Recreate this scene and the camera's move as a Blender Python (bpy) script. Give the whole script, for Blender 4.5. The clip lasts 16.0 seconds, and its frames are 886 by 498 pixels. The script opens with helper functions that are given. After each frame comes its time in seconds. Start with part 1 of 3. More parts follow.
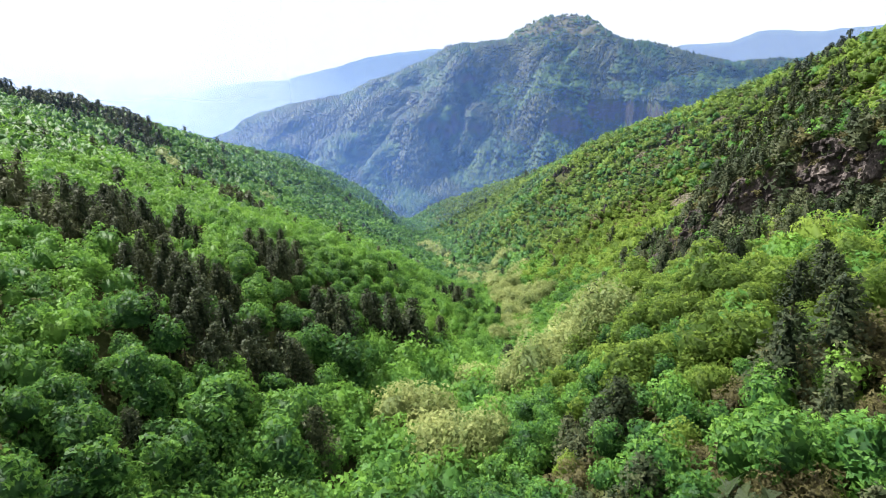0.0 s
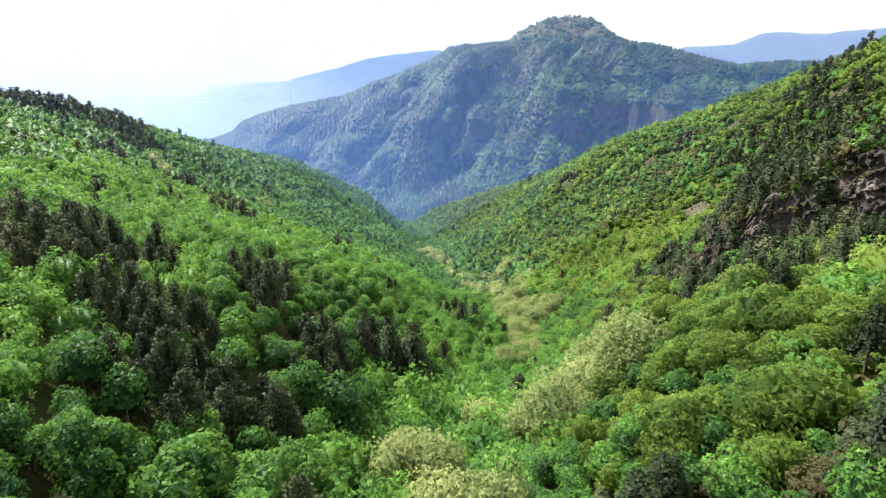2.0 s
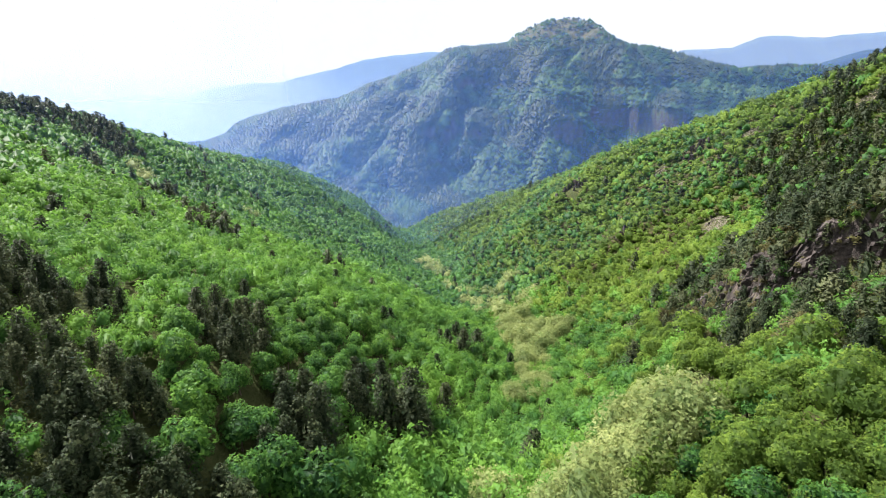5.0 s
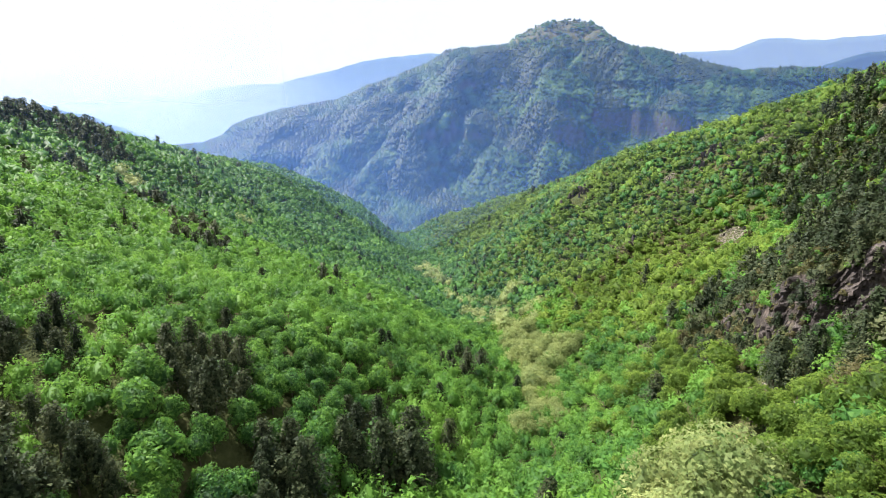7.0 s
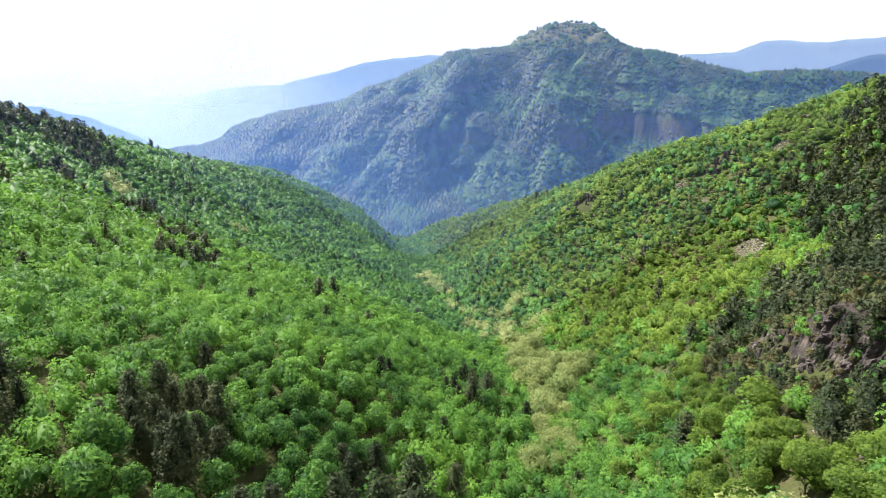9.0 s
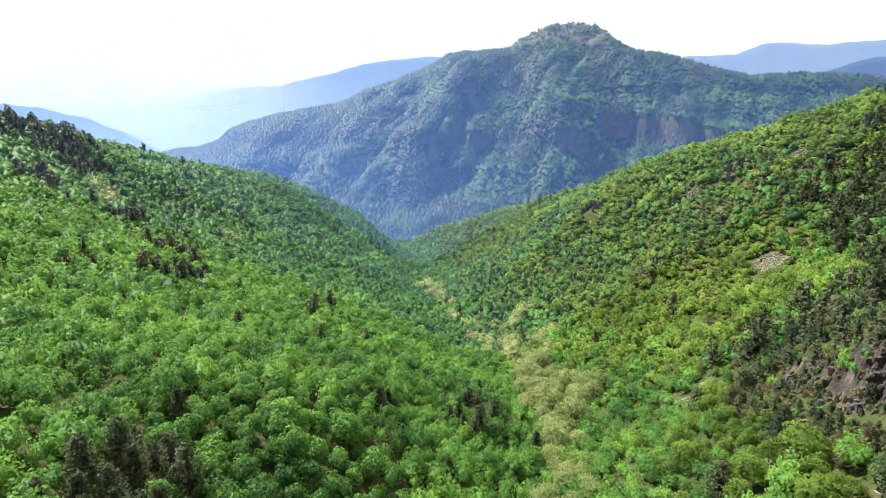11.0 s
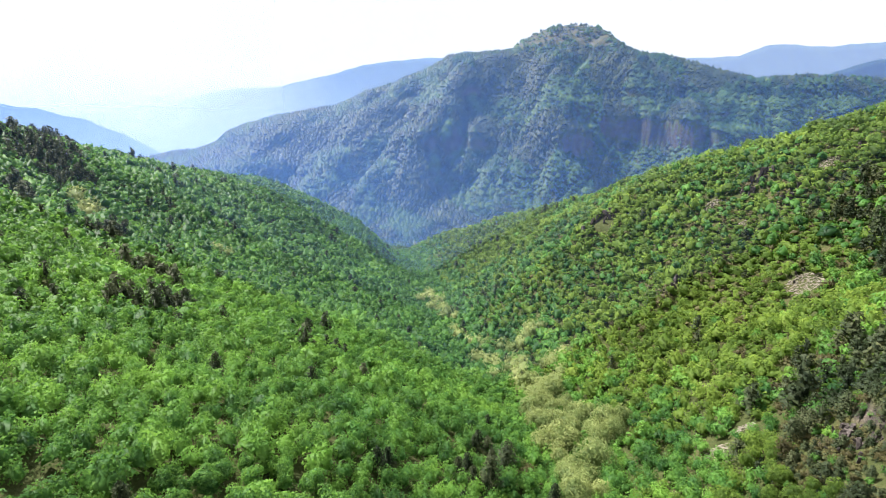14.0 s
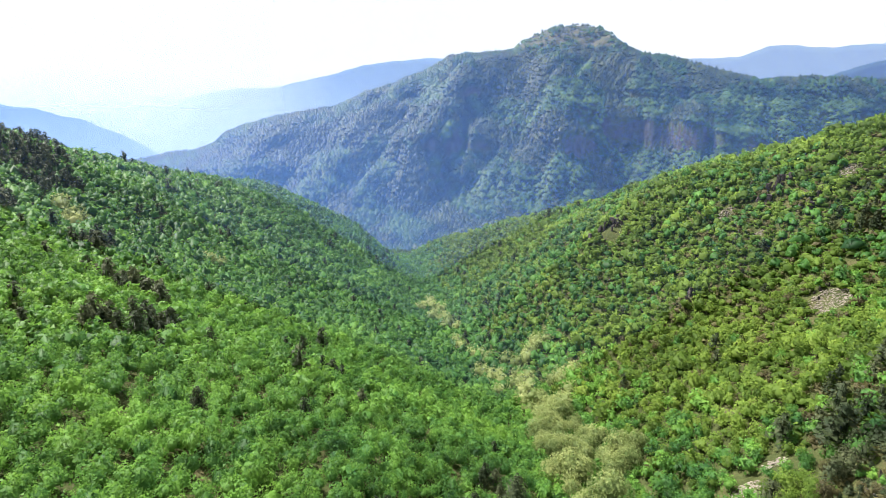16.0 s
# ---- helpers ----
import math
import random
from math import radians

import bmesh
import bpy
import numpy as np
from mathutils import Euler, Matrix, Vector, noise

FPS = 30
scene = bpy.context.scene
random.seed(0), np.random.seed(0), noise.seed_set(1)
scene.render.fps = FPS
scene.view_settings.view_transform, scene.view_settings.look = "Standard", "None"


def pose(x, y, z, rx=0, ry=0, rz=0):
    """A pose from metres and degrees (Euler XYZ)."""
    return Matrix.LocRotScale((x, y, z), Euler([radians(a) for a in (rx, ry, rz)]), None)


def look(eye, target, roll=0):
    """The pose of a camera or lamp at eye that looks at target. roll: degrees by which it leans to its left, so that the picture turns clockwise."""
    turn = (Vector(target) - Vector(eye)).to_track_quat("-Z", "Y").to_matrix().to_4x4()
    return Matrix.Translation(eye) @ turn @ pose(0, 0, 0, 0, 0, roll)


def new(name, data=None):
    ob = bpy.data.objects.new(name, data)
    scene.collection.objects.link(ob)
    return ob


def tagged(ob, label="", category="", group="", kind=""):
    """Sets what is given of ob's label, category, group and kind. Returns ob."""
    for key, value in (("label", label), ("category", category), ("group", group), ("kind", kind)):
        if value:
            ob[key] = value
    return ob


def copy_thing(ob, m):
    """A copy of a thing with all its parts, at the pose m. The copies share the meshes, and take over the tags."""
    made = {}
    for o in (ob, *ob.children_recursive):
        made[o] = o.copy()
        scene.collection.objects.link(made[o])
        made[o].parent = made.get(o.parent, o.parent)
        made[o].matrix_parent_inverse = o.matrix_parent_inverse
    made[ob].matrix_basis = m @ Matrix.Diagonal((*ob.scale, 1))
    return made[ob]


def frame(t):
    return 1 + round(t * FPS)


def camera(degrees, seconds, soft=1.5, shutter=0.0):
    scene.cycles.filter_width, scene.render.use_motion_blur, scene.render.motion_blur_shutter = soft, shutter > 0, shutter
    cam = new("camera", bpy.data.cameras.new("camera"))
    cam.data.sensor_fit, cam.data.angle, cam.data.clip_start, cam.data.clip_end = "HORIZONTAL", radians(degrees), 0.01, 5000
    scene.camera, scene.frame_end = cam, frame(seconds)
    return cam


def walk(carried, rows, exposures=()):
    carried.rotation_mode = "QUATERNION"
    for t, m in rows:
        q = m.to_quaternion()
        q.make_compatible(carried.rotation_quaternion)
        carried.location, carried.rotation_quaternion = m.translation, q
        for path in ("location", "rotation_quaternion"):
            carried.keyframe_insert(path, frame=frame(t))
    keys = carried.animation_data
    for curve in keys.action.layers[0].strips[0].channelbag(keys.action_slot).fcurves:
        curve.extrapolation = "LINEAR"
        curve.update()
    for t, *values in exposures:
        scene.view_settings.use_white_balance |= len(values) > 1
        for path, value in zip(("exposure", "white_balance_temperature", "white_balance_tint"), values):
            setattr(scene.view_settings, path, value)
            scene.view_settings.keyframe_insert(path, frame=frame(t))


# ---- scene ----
import functools

# a drone rises slowly along a wooded mountain valley
cam = camera(80.0, 16.0, soft=0.45)
PATH = [
    (0.0, 5.87, -69.34, 192.1, 75.607, 0.552, 0.353),
    (0.5, 5.44, -63.87, 192.67, 75.642, 0.481, 0.432),
    (1.0, 5.01, -58.42, 193.24, 75.674, 0.422, 0.534),
    (1.5, 4.57, -53.0, 193.82, 75.701, 0.37, 0.536),
    (2.0, 4.13, -47.6, 194.41, 75.731, 0.337, 0.46),
    (2.5, 3.68, -42.22, 195.0, 75.787, 0.305, 0.384),
    (3.0, 3.24, -36.86, 195.6, 75.814, 0.271, 0.302),
    (3.5, 2.78, -31.53, 196.21, 75.848, 0.233, 0.213),
    (4.0, 2.33, -26.22, 196.83, 75.858, 0.202, 0.149),
    (6.5, 0.0, 0.0, 200.0, 76.0, -0.0, 0.0),
    (7.0, -0.48, 5.18, 200.66, 76.031, -0.024, -0.012),
    (7.5, -0.96, 10.33, 201.32, 76.055, -0.036, -0.015),
    (8.0, -1.44, 15.46, 201.99, 76.092, -0.057, 0.003),
    (8.5, -1.93, 20.57, 202.66, 76.139, -0.086, 0.017),
    (9.0, -2.42, 25.66, 203.34, 76.2, -0.113, 0.011),
    (11.5, -4.92, 50.75, 206.86, 76.337, -0.278, -0.022),
    (12.0, -5.43, 55.71, 207.58, 76.342, -0.296, -0.027),
    (12.5, -5.95, 60.63, 208.31, 76.352, -0.303, -0.016),
    (13.0, -6.47, 65.54, 209.05, 76.39, -0.311, -0.016),
    (13.5, -6.99, 70.43, 209.79, 76.411, -0.326, -0.016),
    (14.0, -7.51, 75.29, 210.54, 76.42, -0.361, -0.024),
    (14.5, -8.04, 80.13, 211.3, 76.414, -0.397, -0.034),
    (15.0, -8.58, 84.94, 212.06, 76.43, -0.426, -0.041),
    (15.5, -9.11, 89.74, 212.83, 76.447, -0.437, -0.05),
    (16.0, -9.65, 94.51, 213.61, 76.441, -0.439, -0.059),
]
EXPOSURE = 1.47
walk(cam, [(t, pose(x, y, z, rx, ry, rz)) for t, x, y, z, rx, ry, rz in PATH], [(0.0, EXPOSURE), (16.0, EXPOSURE)])

# ---------------------------------------------------------------- sky and sun
SUN_ELEVATION, SUN_AZIMUTH = 54.0, -46.0        # degrees; azimuth clockwise from straight ahead
world = bpy.data.worlds.new("sky")
scene.world = world
world.use_nodes = True
wn = world.node_tree.nodes
sky = wn.new("ShaderNodeTexSky")
sky.sky_type = "NISHITA"
sky.sun_disc = False
sky.sun_elevation = radians(SUN_ELEVATION)
sky.sun_rotation = radians(SUN_AZIMUTH)
sky.air_density, sky.dust_density, sky.ozone_density = 1.0, 2.0, 1.0
wn["Background"].inputs["Strength"].default_value = 0.093
whiten = wn.new("ShaderNodeMix")                 # thin bright haze over the whole sky
whiten.data_type = "RGBA"
whiten.inputs[0].default_value = 0.80
whiten.inputs[7].default_value = (4.85, 4.75, 4.7, 1.0)
world.node_tree.links.new(sky.outputs[0], whiten.inputs[6])
world.node_tree.links.new(whiten.outputs[2], wn["Background"].inputs["Color"])
sun = new("sun", bpy.data.lights.new("sun", "SUN"))
sun.data.energy, sun.data.angle, sun.data.color = 5.0, radians(0.6), (1.0, 0.955, 0.88)
sa, se = radians(SUN_AZIMUTH), radians(SUN_ELEVATION)
sun.matrix_world = look((math.sin(sa) * math.cos(se) * 900, math.cos(sa) * math.cos(se) * 900 + 200, math.sin(se) * 900 + 200), (0, 200, 200))


# ---------------------------------------------------------------- materials
class Nodes:
    """Short hand for building a material's node tree."""

    def __init__(self, name):
        self.mat = bpy.data.materials.new(name)
        self.mat.use_nodes = True
        self.tree = self.mat.node_tree
        self.tree.nodes.clear()
        self.out = self.add("ShaderNodeOutputMaterial")

    def add(self, kind, **values):
        node = self.tree.nodes.new(kind)
        for key, value in values.items():
            if key in node.inputs:
                self.put(value, node.inputs[key])
        return node

    def put(self, value, socket):
        if hasattr(value, "is_output"):
            self.tree.links.new(value, socket)
        else:
            socket.default_value = value

    def noise(self, scale, detail=3.0, rough=0.55, where=None):
        node = self.add("ShaderNodeTexNoise", Scale=scale, Detail=detail, Roughness=rough)
        self.put(where if where is not None else self.position(), node.inputs["Vector"])
        return node.outputs["Fac"]

    def position(self):
        return self.add("ShaderNodeNewGeometry").outputs["Position"]

    def maths(self, op, a, b=0.0, c=0.0):
        node = self.add("ShaderNodeMath")
        node.operation = op
        for i, v in enumerate((a, b, c)):
            self.put(v, node.inputs[i])
        return node.outputs[0]

    def ramp(self, fac, *stops):
        node = self.add("ShaderNodeValToRGB", Fac=fac)
        e = node.color_ramp.elements
        while len(e) < len(stops):
            e.new(0.5)
        for el, (p, col) in zip(e, stops):
            el.position, el.color = p, (*col, 1.0)
        return node.outputs["Color"]

    def mix(self, fac, a, b, blend="MIX"):
        node = self.add("ShaderNodeMix")
        node.data_type, node.blend_type = "RGBA", blend
        for value, socket in ((fac, node.inputs[0]), (a, node.inputs[6]), (b, node.inputs[7])):
            self.put((*value, 1.0) if isinstance(value, tuple) and len(value) == 3 else value, socket)
        return node.outputs[2]

    def done(self, shader):
        self.tree.links.new(shader, self.out.inputs["Surface"])
        return self.mat


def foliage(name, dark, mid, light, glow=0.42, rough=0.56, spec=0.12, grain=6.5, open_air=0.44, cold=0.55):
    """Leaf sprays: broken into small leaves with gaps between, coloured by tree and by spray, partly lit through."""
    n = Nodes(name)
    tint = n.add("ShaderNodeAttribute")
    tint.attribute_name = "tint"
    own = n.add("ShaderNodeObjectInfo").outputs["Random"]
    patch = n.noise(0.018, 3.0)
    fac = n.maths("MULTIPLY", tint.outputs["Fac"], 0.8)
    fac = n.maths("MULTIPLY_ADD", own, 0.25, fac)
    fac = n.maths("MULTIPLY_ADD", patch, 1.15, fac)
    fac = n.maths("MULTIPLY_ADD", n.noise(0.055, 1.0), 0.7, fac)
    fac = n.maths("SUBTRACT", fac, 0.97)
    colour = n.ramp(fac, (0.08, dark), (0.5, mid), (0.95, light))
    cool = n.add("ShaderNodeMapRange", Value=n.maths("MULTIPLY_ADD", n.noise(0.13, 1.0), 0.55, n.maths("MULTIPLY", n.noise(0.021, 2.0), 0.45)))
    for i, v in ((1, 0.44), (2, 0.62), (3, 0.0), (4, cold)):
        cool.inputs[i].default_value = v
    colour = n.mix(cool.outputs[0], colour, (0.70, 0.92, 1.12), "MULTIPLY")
    body = n.add("ShaderNodeBsdfPrincipled", **{"Base Color": colour, "Roughness": rough, "Specular IOR Level": spec})
    thin = n.add("ShaderNodeBsdfTranslucent", Color=n.mix(0.5, colour, light))
    mixed = n.add("ShaderNodeMixShader", Fac=glow)
    n.tree.links.new(body.outputs[0], mixed.inputs[1])
    n.tree.links.new(thin.outputs[0], mixed.inputs[2])
    loose = n.add("ShaderNodeAttribute")
    loose.attribute_name = "loose"
    gap = n.maths("LESS_THAN", n.noise(grain, 2.0, 0.6), open_air)
    gap = n.maths("MULTIPLY", gap, loose.outputs["Fac"])
    whole = n.add("ShaderNodeMixShader", Fac=gap)
    n.tree.links.new(mixed.outputs[0], whole.inputs[1])
    n.tree.links.new(n.add("ShaderNodeBsdfTransparent").outputs[0], whole.inputs[2])
    return n.done(whole.outputs[0])


def solid(name, scale, stops, rough=0.9, bump=0.0, bump_scale=1.0):
    n = Nodes(name)
    fac = n.maths("ADD", n.maths("MULTIPLY", n.noise(scale, 5.0), 0.6), n.maths("MULTIPLY", n.noise(scale * 9, 4.0), 0.4))
    colour = n.ramp(fac, *stops)
    body = n.add("ShaderNodeBsdfPrincipled", **{"Base Color": colour, "Roughness": rough, "Specular IOR Level": 0.2})
    if bump:
        b = n.add("ShaderNodeBump", Strength=0.7, Distance=bump, Height=n.noise(bump_scale, 6.0, 0.65))
        n.put(b.outputs[0], body.inputs["Normal"])
    return n.done(body.outputs[0])


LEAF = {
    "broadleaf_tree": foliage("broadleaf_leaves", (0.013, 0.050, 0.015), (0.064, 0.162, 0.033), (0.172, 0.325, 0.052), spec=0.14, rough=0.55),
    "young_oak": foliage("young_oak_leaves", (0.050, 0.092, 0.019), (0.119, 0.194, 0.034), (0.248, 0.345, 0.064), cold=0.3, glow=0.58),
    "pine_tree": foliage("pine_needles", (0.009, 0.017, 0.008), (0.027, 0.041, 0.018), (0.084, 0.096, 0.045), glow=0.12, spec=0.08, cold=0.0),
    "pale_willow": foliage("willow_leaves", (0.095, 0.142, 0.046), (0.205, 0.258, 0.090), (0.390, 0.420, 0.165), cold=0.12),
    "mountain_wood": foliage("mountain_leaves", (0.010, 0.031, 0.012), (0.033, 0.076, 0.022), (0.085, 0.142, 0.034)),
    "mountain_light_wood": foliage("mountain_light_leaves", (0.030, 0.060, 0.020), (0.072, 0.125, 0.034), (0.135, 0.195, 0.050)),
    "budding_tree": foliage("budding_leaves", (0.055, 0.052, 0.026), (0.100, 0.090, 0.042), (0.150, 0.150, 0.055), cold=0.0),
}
BARK = solid("bark", 0.8, ((0.3, (0.055, 0.042, 0.032)), (0.7, (0.16, 0.13, 0.10))), 0.95, 0.05, 6.0)
ROCK = solid("dark_rock", 0.12, ((0.28, (0.014, 0.012, 0.012)), (0.5, (0.050, 0.042, 0.041)), (0.74, (0.200, 0.168, 0.155))), 0.9, 0.5, 0.7)
SCREE = solid("pale_scree", 0.3, ((0.3, (0.14, 0.12, 0.10)), (0.7, (0.30, 0.265, 0.225))), 0.95, 0.15, 2.0)


def ground_material():
    """Leaf litter and low scrub; bare rock where it is steep; dry grass on the mountain's table."""
    n = Nodes("forest_floor")
    where = n.position()
    fac = n.maths("ADD", n.maths("MULTIPLY", n.noise(0.05, 5.0), 0.6), n.maths("MULTIPLY", n.noise(0.6, 4.0), 0.4))
    litter = n.ramp(fac, (0.3, (0.024, 0.036, 0.012)), (0.52, (0.052, 0.062, 0.022)), (0.72, (0.100, 0.085, 0.044)))
    rock = n.ramp(n.noise(0.16, 6.0, 0.65), (0.36, (0.022, 0.020, 0.020)), (0.54, (0.060, 0.050, 0.046)), (0.72, (0.190, 0.150, 0.132)))
    steep = n.add("ShaderNodeSeparateXYZ", Vector=n.add("ShaderNodeNewGeometry").outputs["Normal"]).outputs[2]
    steep = n.maths("ADD", steep, n.maths("MULTIPLY_ADD", n.noise(0.08, 4.0), 0.25, -0.125))
    bare = n.add("ShaderNodeMapRange", Value=steep)
    for i, v in ((1, 0.47), (2, 0.37), (3, 0.0), (4, 1.0)):
        bare.inputs[i].default_value = v
    colour = n.mix(bare.outputs[0], litter, rock)
    x, y, z = n.add("ShaderNodeSeparateXYZ", Vector=where).outputs
    table = n.add("ShaderNodeMapRange", Value=n.maths("MULTIPLY_ADD", n.noise(0.02, 3.0), 60.0, z))
    for i, v in ((1, 452.0), (2, 485.0), (3, 0.0), (4, 1.0)):
        table.inputs[i].default_value = v
    grass = n.ramp(n.noise(0.05, 5.0), (0.35, (0.048, 0.056, 0.026)), (0.65, (0.100, 0.090, 0.054)))
    colour = n.mix(table.outputs[0], colour, grass)
    bump = n.add("ShaderNodeBump", Strength=0.8, Distance=1.2, Height=n.noise(0.5, 6.0, 0.65)).outputs[0]
    body = n.add("ShaderNodeBsdfPrincipled", **{"Base Color": colour, "Roughness": 0.95, "Specular IOR Level": 0.1, "Normal": bump})
    return n.done(body.outputs[0])


GROUND = ground_material()


# ---------------------------------------------------------------- the lie of the land
STATIONS = np.array([-150.0, 60, 180, 300, 430, 580, 760, 950, 1150])
STREAM_X = np.array([-10.0, 6, 38, 66, 45, 20, -20, -62, -110])
OFFSETS = np.array([-560.0, -380, -220, -100, 0, 55, 120, 200, 300, 430])
SECTIONS = np.array([
    [306, 263, 212, 157, 108, 137, 167, 201, 243, 296],
    [271, 227, 189, 148, 93, 125, 156, 189, 233, 294],
    [258, 206, 162, 130, 68, 104, 148, 183, 228, 294],
    [252, 188, 130, 85, 48, 80, 121, 165, 229, 294],
    [247, 176, 105, 53, 22, 56, 98, 155, 234, 269],
    [210, 184, 93, 40, 10, 56, 111, 166, 195, 190],
    [130, 153, 112, 35, -6, 20, 68, 111, 112, 80],
    [50, 85, 94, 48, -17, 20, 36, 54, 58, 40],
    [-30, -30, -51, -56, -59, -59, -60, -62, -68, -60]], dtype=float)


def spline(xs, values, x):
    """Smooth curve through values at xs (last axis of values runs over xs), held at its ends."""
    x = np.clip(x, xs[0], xs[-1] - 1e-6)
    i = np.searchsorted(xs, x, side="right") - 1
    h = xs[i + 1] - xs[i]
    t = (x - xs[i]) / h
    slope = np.gradient(values, xs, axis=-1)
    a, b, sa_, sb_ = values[..., i], values[..., i + 1], slope[..., i], slope[..., i + 1]
    return a * (2 * t**3 - 3 * t**2 + 1) + b * (3 * t**2 - 2 * t**3) + h * (sa_ * (t**3 - 2 * t**2 + t) + sb_ * (t**3 - t**2))


RNG = np.random.default_rng(7)
LATTICE = RNG.random((256, 256))


def value_noise(x, y):
    """Smooth noise on a unit lattice, 0 to 1."""
    xi, yi = np.floor(x).astype(int), np.floor(y).astype(int)
    u, v = x - xi, y - yi
    u, v = u * u * (3 - 2 * u), v * v * (3 - 2 * v)
    g = lambda a, b: LATTICE[a % 256, b % 256]
    return (g(xi, yi) * (1 - u) + g(xi + 1, yi) * u) * (1 - v) + (g(xi, yi + 1) * (1 - u) + g(xi + 1, yi + 1) * u) * v


def fractal(x, y, size, octaves=4):
    total, amp, norm = 0.0, 1.0, 0.0
    for k in range(octaves):
        f = 2.0**k / size
        total, norm = total + amp * value_noise(x * f + 17.3 * k, y * f + 5.1 * k), norm + amp
        amp *= 0.5
    return total / norm - 0.5


def stream_x(y):
    return spline(STATIONS, STREAM_X, y)


def smooth(t):
    t = np.clip(t, 0, 1)
    return t * t * (3 - 2 * t)


SPURS = ((-470, -650, 100, 0.10), (-640, -800, 100, 0.08), (-170, -390, 95, 0.12), (200, -270, 110, 0.13), (120, -110, 60, 0.09), (330, 300, 80, 0.09), (560, 700, 105, 0.16), (960, 760, 120, 0.15),
         (1150, 1060, 100, 0.10))       # on the table mountain: x high up, x low down, half width, reach towards the valley


KNOLLS = ((138, 566, 26, 13), (240, 493, 20, 9), (243, 453, 16, 8), (158, 430, 20, 9), (203, 380, 16, 5))


CRAG_Y, CRAG_X = np.array([100.0, 118, 138, 152, 164, 176, 190, 204, 246]), np.array([172.0, 160, 150, 138, 124, 119, 121, 124, 133])


def valley(x, y):
    """The near valley: sections across the stream, blended along it."""
    u = x - stream_x(y)
    y = np.clip(y, STATIONS[0], STATIONS[-1] - 1e-6)
    i = np.searchsorted(STATIONS, y, side="right") - 1
    columns = np.stack([spline(OFFSETS, SECTIONS[k], u) for k in range(len(STATIONS))])
    slope = np.gradient(columns, STATIONS, axis=0)
    pick = lambda a, k: np.take_along_axis(a, k[None], axis=0)[0]
    h = STATIONS[i + 1] - STATIONS[i]
    t = (y - STATIONS[i]) / h
    z = (pick(columns, i) * (2 * t**3 - 3 * t**2 + 1) + pick(columns, i + 1) * (3 * t**2 - 2 * t**3)
         + h * (pick(slope, i) * (t**3 - 2 * t**2 + t) + pick(slope, i + 1) * (t**3 - t**2)))
    # a crag with a sheer face on the right-hand slope, and small knolls of rock
    foot = np.interp(y, CRAG_Y, CRAG_X)
    crag = smooth((x - foot - 1) / 9) * (1 - smooth((x - foot - 14) / 70)) * smooth((y - 108) / 25) * (1 - 0.5 * smooth((y - 200) / 14)) * (1 - smooth((y - 236) / 24))
    z = z + 21 * crag
    for kx, ky, kr, kh in KNOLLS:
        r = np.hypot((x - kx) * 0.8, y - ky) / kr
        z = z + kh * (1 - smooth(r)) * np.clip(0.4 + (stream_x(ky) + 400 - x) * 0.002, 0, 1)
    away = np.clip(np.abs(u) / 60, 0, 1)
    return z + away * (14 * fractal(x, y, 90, 4) + 3 * fractal(x + 300, y, 18, 2))


CREST_X = np.array([-1500.0, -842, -655, -539, -357, -263, -170, -75, 22, 230, 283, 374, 465, 546, 600, 640, 717, 789, 921, 1056, 1248, 1700])
CREST_Z = np.array([20.0, 106, 191, 228, 258, 305, 335, 375, 436, 454, 496, 541, 551, 540, 464, 430, 415, 384, 330, 339, 332, 250])
CREST_Y = np.array([1950.0, 1900, 1900, 1900, 1930, 1950, 1980, 2010, 2050, 2060, 2090, 2110, 2110, 2100, 2000, 1900, 1850, 1800, 1720, 1680, 1660, 1650])
FALL_S = np.array([0.0, 0.12, 0.3, 0.48, 0.53, 0.60, 0.78, 1.0])
FALL_Z = np.array([0.0, 0.06, 0.22, 0.43, 0.47, 0.60, 0.84, 1.0])


def ridged(x, y, size, octaves):
    return 1 - 2 * np.abs(fractal(x, y, size, octaves)) * 1.9


